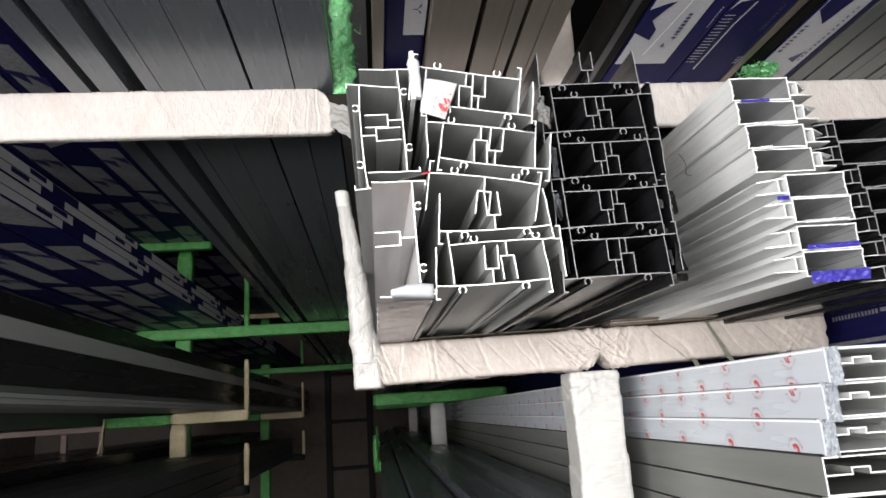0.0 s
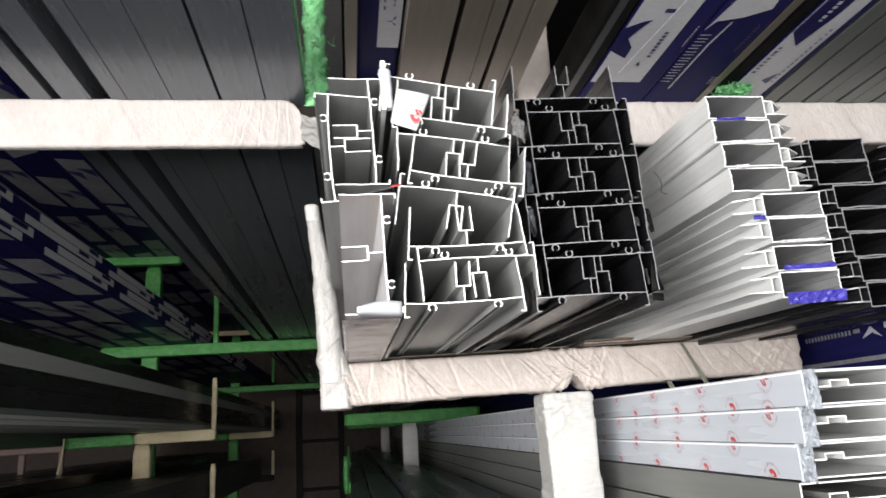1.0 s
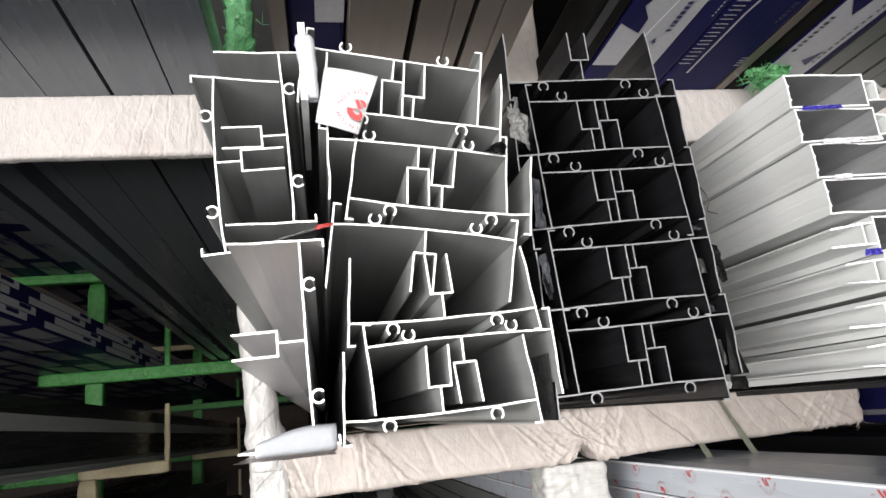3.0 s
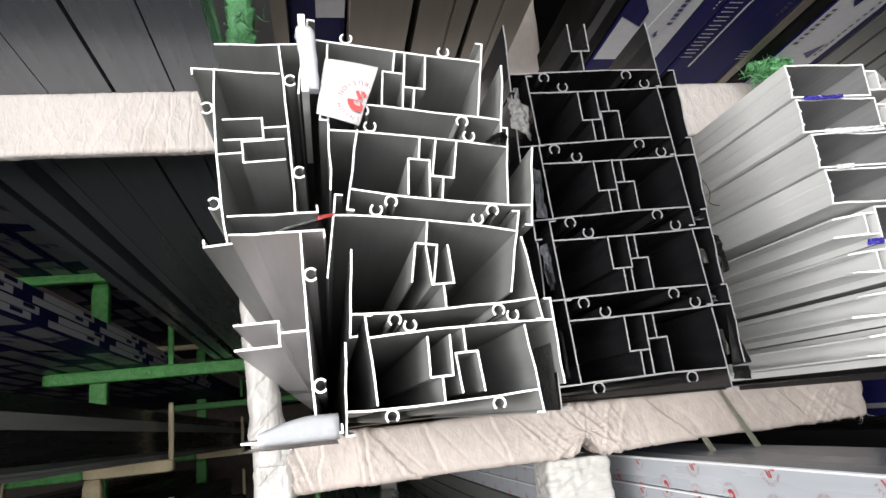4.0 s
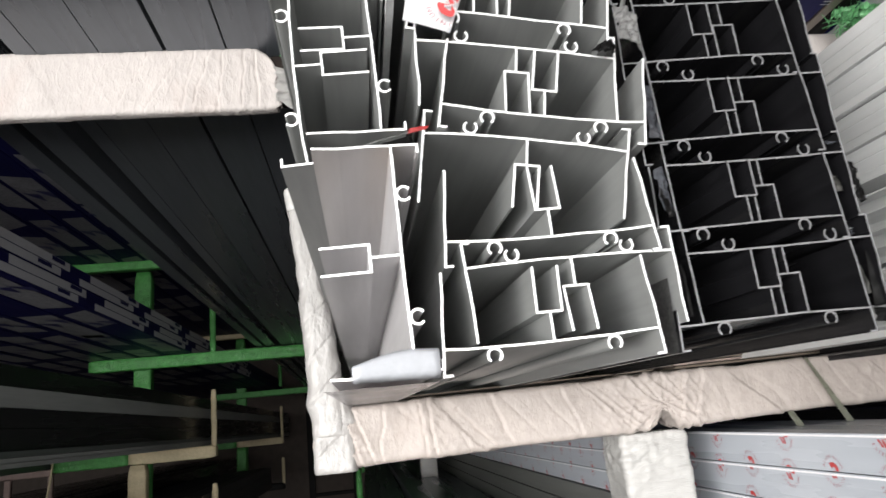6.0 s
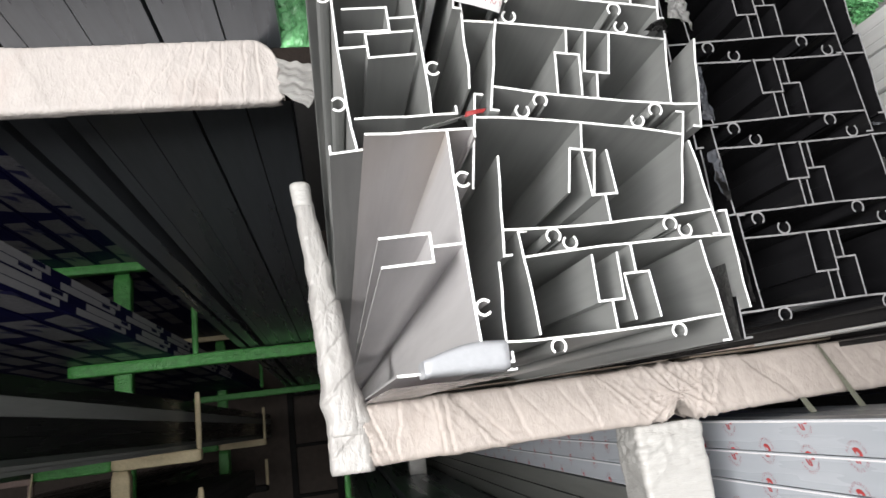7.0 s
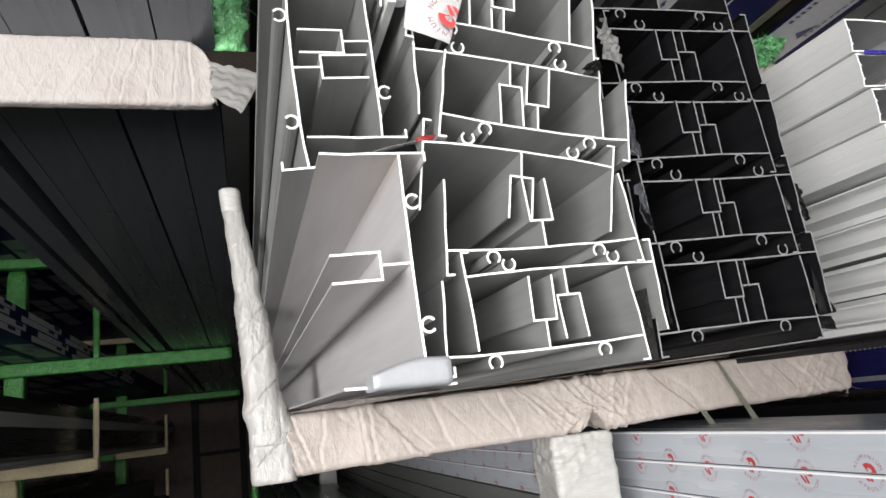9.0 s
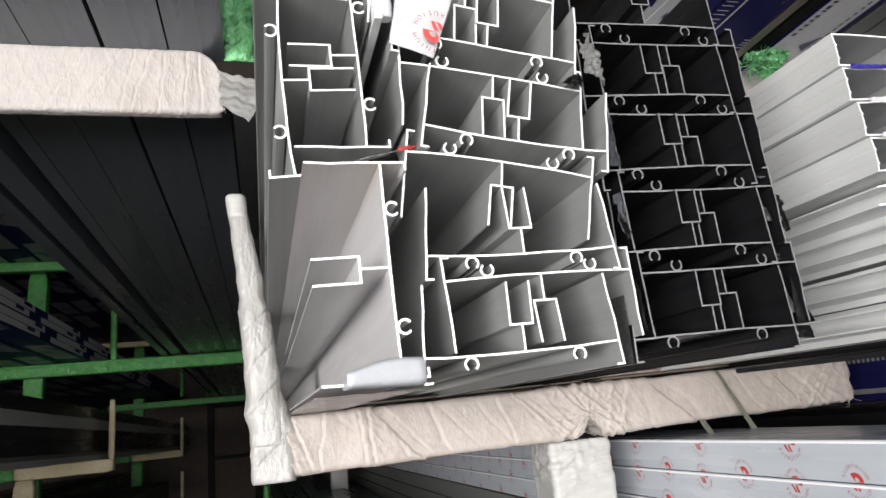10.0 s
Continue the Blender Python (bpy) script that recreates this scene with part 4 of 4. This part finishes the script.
# ---- printed marks on the film: a ring of words round a red emblem ----
def letters(txt, size):
    cu = bpy.data.curves.new("letters", "FONT")
    cu.body, cu.size, cu.align_x = txt, size, "CENTER"
    cu.resolution_u = 2
    ob = bpy.data.objects.new("letters", cu)
    me = bpy.data.meshes.new_from_object(ob)
    bpy.data.objects.remove(ob)
    return me


def ring_of_words(radius, size):
    """ALUMINIUM over, EXTRUSION under, round a two-piece emblem; in the x-y plane, facing +z."""
    bm = bmesh.new()
    for txt, over in (("ALUMINIUM", True), ("EXTRUSION", False)):
        n = len(txt)
        for i, ch in enumerate(txt):
            a = (i - (n - 1) / 2) * radians(17.5)
            r = radius if over else radius + size * 0.7
            turn = Matrix.Rotation(-a if over else a, 4, "Z")
            m = turn @ Matrix.Translation((0, r if over else -r, 0))
            me = letters(ch, size)
            me.transform(m)
            bm.from_mesh(me)
            bpy.data.meshes.remove(me)
    for f in bm.faces:
        f.material_index = 0
    k = radius * 0.68
    at_ = lambda a, r=1.0: (r * k * math.cos(radians(a)), r * k * math.sin(radians(a)))
    dome = [[at_(a), at_(a + 15), at_(a + 15, 0.5), at_(a, 0.5)] for a in range(-8, 127, 15)]
    wedges = [[(-0.06 * k, -0.02 * k), at_(-8, 0.52), at_(7, 0.52)], [(-0.06 * k, 0.02 * k), at_(97, 0.52), at_(127, 0.52)],
              [(-0.95 * k, -0.02 * k), (-0.62 * k, -0.02 * k), (0.02 * k, -0.92 * k), (-0.36 * k, -0.86 * k)],
              [(-0.28 * k, -0.08 * k), (0.06 * k, -0.08 * k), (0.40 * k, -0.88 * k), (0.12 * k, -0.95 * k)]]
    for a in (0, 180):
        wedges.append([((radius + 0.35 * size) * math.cos(radians(a + e)), (radius + 0.35 * size) * math.sin(radians(a + e)) + o) for e, o in ((-2.5, -0.05 * size), (2.5, -0.05 * size), (2.5, 0.05 * size), (-2.5, 0.05 * size))])
    for pts in dome + wedges:
        area = sum(p[0] * q[1] - q[0] * p[1] for p, q in zip(pts, (*pts[1:], pts[0])))
        f = bm.faces.new([bm.verts.new((x, y, 0)) for x, y in (pts if area > 0 else reversed(pts))])
        f.material_index = 1
    bmesh.ops.triangulate(bm, faces=bm.faces[:])
    return bm


def clip(bm, co, no):
    bmesh.ops.bisect_plane(bm, geom=bm.verts[:] + bm.edges[:] + bm.faces[:], plane_co=co, plane_no=no, clear_outer=True)
    return bm


ON_SIDE = Matrix(((0, 0, -1, 0), (-1, 0, 0, 0), (0, 1, 0, 0), (0, 0, 0, 1)))
ROWS_OF_MARKS = ((1.4318, 0.637), (1.4062, 0.578), (1.4012, 0.638), (1.3735, 0.586), (1.3455, 0.650))
for ob, z0, z1, y0 in film_boxes:
    for zc, ys in ROWS_OF_MARKS:
        if zc + 0.011 < z0 or zc - 0.011 > z1:
            continue
        bm = moved(ring_of_words(0.0098, 0.0041), Matrix.Translation((-0.0016, 0, zc - z0)) @ ON_SIDE)
        clip(bm, (0, 0, 0.0008), (0, 0, -1))
        clip(bm, (0, 0, z1 - z0 - 0.0008), (0, 0, 1))
        if not bm.faces:
            bm.free()
            continue
        me = mesh_of(bm, "printed_mark", [PRINTR2, PRINTR])
        for k in range(24):
            y = ys + 0.1215 * k - y0
            if y < 0.006:
                continue
            o = part("printed_mark", me, None, ob)
            o.location = (0, y, 0)

# ---- sticker, tape, wraps and scraps on the cut ends ----
def sheet_of(corners, n, bulge, thick=0.0004):
    """A thin sheet over four corners (bottom-left, bottom-right, top-right, top-left), bulging towards the front."""
    a, b, c, d = [Vector(p) for p in corners]
    bm = bmesh.new()
    g = []
    for i in range(n + 1):
        u = i / n
        g.append([])
        for j in range(n + 1):
            v = j / n
            p = (a * (1 - u) + b * u) * (1 - v) + (d * (1 - u) + c * u) * v
            p.y -= bulge * math.sin(math.pi * u) * (0.4 + 0.6 * math.sin(math.pi * v)) + 0.0006 * noise.noise(p * 120)
            g[-1].append(bm.verts.new(p))
    for i in range(n):
        for j in range(n):
            bm.faces.new((g[i][j], g[i + 1][j], g[i + 1][j + 1], g[i][j + 1])).smooth = True
    bmesh.ops.solidify(bm, geom=bm.faces[:], thickness=thick)
    return bm


st = empty("sticker", (0.085, 0.564, 1.666), "white paper sticker with a red round print on the cut ends", "sticker")
o = part("paper", moved(sheet_of(((0.0662, 0.5655, 1.6560), (0.0878, 0.5660, 1.6489), (0.1007, 0.566, 1.6826), (0.0725, 0.5655, 1.6881)), 10, 0.002),
                        Matrix.Translation((-0.085, -0.564, -1.666))), PAPER, st)
bm = moved(ring_of_words(0.0092, 0.0036), Matrix.Translation((0.0038, -0.0026, -0.0052)) @ Matrix(((1, 0, 0, 0), (0, 0, -1, 0), (0, 1, 0, 0), (0, 0, 0, 1))) @ Matrix.Rotation(radians(172), 4, "Z"))
clip(bm, (0.0022, 0, -0.0171), (0.934, 0, -0.358))
clip(bm, (0.0028, 0, -0.0166), (-0.31, 0, -0.95))
part("printed_mark", bm, [PRINTR2, PRINTR], o)

bm = bmesh.new()
box(bm, 0.0595, 0.0632, 0.562, 0.66, 1.667, 1.7125)
solid("aluminium_strip", bm, [CUT], "bright thin strip standing among the cut ends", "metal strip")
bm = moved(wrapped(0.036, 0.012, 0.0105, 61, fold=0.0008, step=0.002, round_=0.6, taper=0.6, pitch=0.012), Matrix(((0.09, 0, 1, 0.0625), (0, 1, 0, 0.566), (-1, 0, 0, 1.7050), (0, 0, 0, 1))))
solid("white_tape", bm, ROLLW, "white tape wound round a thin strip's end", "tape")
boxy = lambda c: math.copysign(abs(c) ** 0.55, c)
bm = bmesh.new()
rings = []
for i in range(13):
    u = i / 12
    hh = 0.0030 + 0.0030 * math.sin(min(1.0, u / 0.75) * math.pi / 2)
    rings.append([bm.verts.new((0.0335 + 0.0345 * u, 0.553 + 0.014 * u + 0.010 * boxy(math.cos(a_)), 1.4922 + hh + hh * boxy(math.sin(a_)) * (1 - 0.05 * max(0.0, u - 0.75))))
                  for a_ in [2 * math.pi * j / 20 for j in range(20)]])
for i in range(12):
    for j in range(20):
        bm.faces.new((rings[i][j], rings[i][(j + 1) % 20], rings[i + 1][(j + 1) % 20], rings[i + 1][j])).smooth = True
bm.faces.new(rings[0])
bm.faces.new(list(reversed(rings[-1])))
bmesh.ops.recalc_face_normals(bm, faces=bm.faces[:])
solid("white_wrap", bm, ROLLW, "white film roll wound round the lowest leg's end", "film")
bm = sheet_of(((0.0425, 0.556, 1.5903), (0.0640, 0.556, 1.5955), (0.0648, 0.5575, 1.5970), (0.046, 0.558, 1.5925)), 8, 0.0006)
solid("plastic_sliver", bm, CLEAR, "shiny grey plastic sliver stuck between cut ends", "plastic scrap")
bm = sheet_of(((0.0440, 0.566, 1.5922), (0.0665, 0.566, 1.5940), (0.0655, 0.566, 1.5985), (0.043, 0.566, 1.5930)), 6, 0.0006)
solid("plastic_scrap", bm, BLACKF, "black plastic scrap stuck under a sliver", "plastic scrap")
bm = sheet_of(((0.0630, 0.5553, 1.5947), (0.0712, 0.5553, 1.5965), (0.0728, 0.5556, 1.5985), (0.0638, 0.5553, 1.5972)), 6, 0.0006)
solid("red_tab", bm, PRINTR, "small red plastic tip of a sliver", "plastic scrap")

bm = sheet_of(((0.1680, 0.588, 1.6360), (0.1728, 0.588, 1.6375), (0.1712, 0.588, 1.6475), (0.1655, 0.588, 1.6470)), 4, 0.0004)
solid("white_tab", bm, PAPER, "small white tape tab inside a grey extrusion's end", "tape")
# film scraps between the grey and the black stacks, and along the black one: corners (x, z), depth, roughness of the crumple
BLUISH = "crumpled bluish grey film scrap between the stacks"
DARK = "torn black film along the black extrusions"
SCRAPS = (
    (((171.5, 1648), (181.5, 1638.5), (183.5, 1661), (172.5, 1668)), 0.570, 0.8, CLEAR, "crumpled clear film scrap hanging between the stacks"),
    (((176.5, 1662), (179, 1662), (180, 1674), (178, 1675)), 0.573, 0.5, CLEAR, "crumpled clear film scrap hanging between the stacks"),
    (((154, 1636.5), (164, 1634), (168.5, 1643), (157, 1640.5)), 0.563, 1.0, BLACKF, "crumpled black film scrap between the stacks"),
    (((181, 1597), (187, 1596), (187.5, 1625), (183.5, 1627)), 0.577, 0.5, GREYP, BLUISH),
    (((181.5, 1560), (186, 1560), (186, 1583), (181.5, 1582)), 0.577, 0.5, GREYP, BLUISH),
    (((181.8, 1556), (184.5, 1556), (184, 1572), (182, 1572)), 0.575, 0.5, BLACKF, "creased black film strip between the stacks"),
    (((186, 1510), (188, 1510), (187.5, 1536), (186, 1536)), 0.579, 0.3, BLACKF, "creased black film strip between the stacks"),
    (((286.5, 1509), (298.5, 1510), (295, 1531), (291.5, 1541)), 0.590, 0.08, BLACKF, "stiff black film leaf bent out along the black extrusions"),
    (((287.5, 1502), (297.5, 1501), (300, 1508.5), (289, 1509)), 0.592, 0.3, BLACKF, DARK),
    (((293.5, 1562), (298.5, 1564), (298.5, 1583), (292.5, 1588)), 0.592, 0.8, BLACKF, DARK),
    (((280.5, 1568), (284.3, 1568), (284.6, 1577), (280.3, 1578)), 0.589, 0.2, DULLP, "dull film patch on a black extrusion"),
    (((283.5, 1515), (286, 1516), (286.5, 1530), (284, 1530)), 0.589, 0.2, DULLP, "dull film patch on a black extrusion"),
    (((281.5, 1545.3), (286, 1546), (285, 1550.5), (281.5, 1550)), 0.588, 0.8, GREYP, "shiny film shreds on a black extrusion"),
    (((281.5, 1594), (287.5, 1594.5), (286, 1598), (283, 1597)), 0.590, 0.8, GREYP, "shiny film shreds on a black extrusion"))
for corners, y, wild, m, lab in SCRAPS:
    bm = sheet_of([(x * MM, y + 0.003 * (k > 1), z * MM) for k, (x, z) in enumerate(corners)], 14, 0.0015)
    for v in bm.verts:
        v.co.y += wild * (0.0050 * noise.noise(v.co * 230) + 0.0032 * noise.noise(v.co * 560))
        v.co.x += wild * 0.0016 * noise.noise(v.co * 260 + Vector((9, 0, 0)))
    solid("film_scrap", bm, m, lab, "film scrap", "film scraps")

# the glossy foot's grey reflection, drawn as a thin added sheet
bm = sheet_of(((0.1815, 0.5865, 1.4952), (0.1815, 2.2, 1.5192), (0.1818, 2.2, 1.5540), (0.1818, 0.5865, 1.5300)), 10, 0.0)
solid("film_strip", bm, CLEAR, "grey sheet for the reflection on the lowest black extrusion's foot", "film")
# blue and white torn film on the silver tracks
for i, (x, z, w, h, m) in enumerate(((0.395, 1.6755, 0.030, 0.0025, BLUEF), (0.412, 1.6520, 0.044, 0.0035, PAPER), (0.398, 1.6270, 0.014, 0.003, PAPER),
                                     (0.445, 1.5535, 0.046, 0.003, PAPER), (0.446, 1.5290, 0.052, 0.0045, BLUEF), (0.447, 1.5005, 0.058, 0.0105, BLUEF), (0.405, 1.5765, 0.012, 0.004, BLUEF))):
    o = solid("film_scrap", crumple(w, h, 40 + i * 2.3, 0.0016, 24, 6), m, "torn printed film at the track extrusions' ends", "film scrap", "film scraps")
    o.matrix_world = pose(x, 0.5975, z, 12, -2, 0)

cu = bpy.data.curves.new("thread", "CURVE")
cu.dimensions, cu.bevel_depth, cu.bevel_resolution = "3D", 0.0004, 1
sp = cu.splines.new("NURBS")
sp.points.add(5)
for q, c in zip(sp.points, ((0.3715, 0.722, 1.6700), (0.3705, 0.712, 1.6620), (0.3700, 0.703, 1.6500), (0.3705, 0.709, 1.6440), (0.3715, 0.714, 1.6420), (0.3720, 0.700, 1.6360))):
    q.co = (*c, 1)
sp.use_endpoint_u = True
th = bpy.data.objects.new("thread_curve", cu)
me = bpy.data.meshes.new_from_object(th)
bpy.data.objects.remove(th)
me.materials.append(CARD)
tagged(new("thread", me), "loose tan thread lying against the silver tracks", "thread")
cu = bpy.data.curves.new("wire", "CURVE")
cu.dimensions, cu.bevel_depth, cu.bevel_resolution = "3D", 0.004, 2
sp = cu.splines.new("NURBS")
sp.points.add(4)
for q, c in zip(sp.points, ((-1.175, 3.215, 1.458), (-1.172, 3.20, 1.40), (-1.180, 3.20, 1.34), (-1.200, 3.20, 1.27), (-1.245, 3.20, 1.19))):
    q.co = (*c, 1)
sp.use_endpoint_u = True
th = bpy.data.objects.new("wire_curve", cu)
me = bpy.data.meshes.new_from_object(th)
bpy.data.objects.remove(th)
me.materials.append(YELLOWW)
tagged(new("hanging_wire", me), "pale bent wire hanging from a bound rack arm", "wire")
# pale film on the underside of the single upright half, torn and creased at its front
bm = bmesh.new()
g = [[bm.verts.new((0.022 + 0.0455 * u_ / 14 + 0.0006 * noise.noise(Vector((u_ * 0.5, v_ * 0.4, 2))),
                    0.560 + 0.40 * (v_ / 40) ** 1.4 + (0.004 * noise.noise(Vector((u_ * 0.9, 3, 1))) if v_ == 0 else 0),
                    1.4905 + 0.015 * 0.40 * (v_ / 40) ** 1.4 - 0.0007 * abs(noise.noise(Vector((u_ * 0.35, v_ * 0.3, 7))))))
      for v_ in range(41)] for u_ in range(15)]
for u_ in range(14):
    for v_ in range(40):
        bm.faces.new((g[u_][v_], g[u_][v_ + 1], g[u_ + 1][v_ + 1], g[u_ + 1][v_])).smooth = True
bmesh.ops.solidify(bm, geom=bm.faces[:], thickness=0.0002)
solid("protective_film", bm, TORNF, "pale glossy protective film under a grey extrusion", "film")
# raffia, straps, frayed cloth, cardboard
o = solid("raffia_tuft", tuft(7, 260, 0.021, (0.008, 0.006, 0.006), 0.0008), RAFFIA, "tuft of frayed green plastic raffia on the arm", "raffia", kind="stuff")
o.location = (0.604, 0.900, 1.862)
for k in range(4):
    o = solid("raffia_ribbon", crumple(0.014 + 0.005 * k, 0.039, 90.0 + 4 * k, 0.014, 16, 20, 0.0003), RAFFIA, "crumpled green plastic ribbon tied on the arm", "raffia", "green ribbons")
    o.matrix_world = pose(0.595 + 0.007 * k, 0.896 + 0.004 * (k % 2), 1.858 + 0.003 * k, 10 * k - 15, 25 * k - 30, 40 * k)
o = solid("raffia_tuft", tuft(8, 90, 0.022, (0.009, 0.008, 0.045), 0.0006), RAFFIA, "frayed green plastic raffia round a rod", "raffia", kind="stuff")
o.location = (-0.012, 0.956, 1.94)
o = solid("cloth_fray", tuft(9, 16, 0.014, (0.004, 0.006, 0.012), 0.0010), CREAMU, "frayed cloth at the end of a bound arm", "cloth", kind="stuff")
o.location = (-0.029, 0.953, 1.833)
for seed, n, place in ((21, 5, (-0.007, 0.945, 1.442)), (22, 4, (0.598, 0.945, 1.4535)), (23, 5, (0.652, 0.945, 1.4565))):
    o = solid("cloth_fray", tuft(seed, n, 0.013, (0.003, 0.002, 0.002), 0.0006), CREAM, "loose cloth threads under the bound arm", "cloth", kind="stuff")
    o.location = place
bm = sheet_of(((-0.032, 0.946, 1.812), (-0.004, 0.942, 1.790), (0.020, 0.942, 1.834), (-0.034, 0.947, 1.850)), 26, 0.003)
for v in bm.verts:
    u_ = (v.co.z - 1.82) * 150 + (v.co.x + 0.03) * 60
    v.co.y += 0.004 * noise.noise(Vector((u_, v.co.x * 30, 3))) + 0.0015 * noise.noise(v.co * 130)
    v.co.z += 0.004 * noise.noise(Vector((v.co.x * 110, 0.5, v.co.z * 40)))
solid("torn_cloth", bm, WHITEW, "torn pale cloth trailing from the bound arm's end", "cloth")
for x0, x1, y0, y1, w in ((0.483, 0.517, 0.9375, 0.937, 0.0042), (0.456, 0.469, 0.968, 0.946, 0.0040)):
    bm = bmesh.new()
    last = None
    for i in range(9):
        u = i / 8
        c = Vector((x0 + (x1 - x0) * u, y0 + (y1 - y0) * u * u, 1.5015 - 0.067 * u))
        k = w * (0.45 + 0.6 * u)
        a, b = bm.verts.new(c - Vector((k, 0, 0.001))), bm.verts.new(c + Vector((k, 0.002, 0.001)))
        if last:
            bm.faces.new((last[0], last[1], b, a))
        last = (a, b)
    bmesh.ops.solidify(bm, geom=bm.faces[:], thickness=0.0006)
    solid("plastic_strap", bm, STRAP, "pale plastic strap hanging over the bound arm", "strap", "plastic straps")
bm = moved(bevel_box(0, 0.262, 0, 0.08, 0, 0.0012, 0.0004, 1), Matrix.Translation((0.060, 0.9395, 1.4985)) @ Matrix.Rotation(radians(-0.85), 4, "Y"))
solid("cardboard_sheet", bm, CARD, "thin brown cardboard under the stacked extrusions", "cardboard")
for i in range(3):
    bm = moved(bevel_box(0, 0.305 - 0.006 * i, -0.002 * i, 0.085, 0.003 * i, 0.0021 + 0.003 * i, 0.0003, 1), Matrix.Translation((0.345, 0.941, 1.5020)) @ Matrix.Rotation(radians(-0.85), 4, "Y"))
    solid("cardboard_sheet", bm, TORNP if i == 1 else CARD, "stained paper layer under the silver tracks" if i == 1 else "brown cardboard layer under the silver tracks", "cardboard", "cardboard layers")
# a farther rack's pinkish arm
rack = empty("far_rack", (0, 0, 0), "pinkish primed steel rack beyond the green one", "rack")
part("arm", bevel_box(-1.75, -1.195, 3.26, 3.30, 1.405, 1.430, 0.003, 1), PINK, rack)
part("lower_arm", bevel_box(-1.85, -1.19, 3.26, 3.30, 1.10, 1.140, 0.003, 1), PINK, rack)
part("hanger", bevel_box(-1.375, -1.35, 3.27, 3.29, 1.322, 1.404, 0.003, 1), PINK, rack)
part("post", bevel_box(-1.215, -1.196, 3.27, 3.29, 0.0, 1.404, 0.003, 1), PINK, rack)
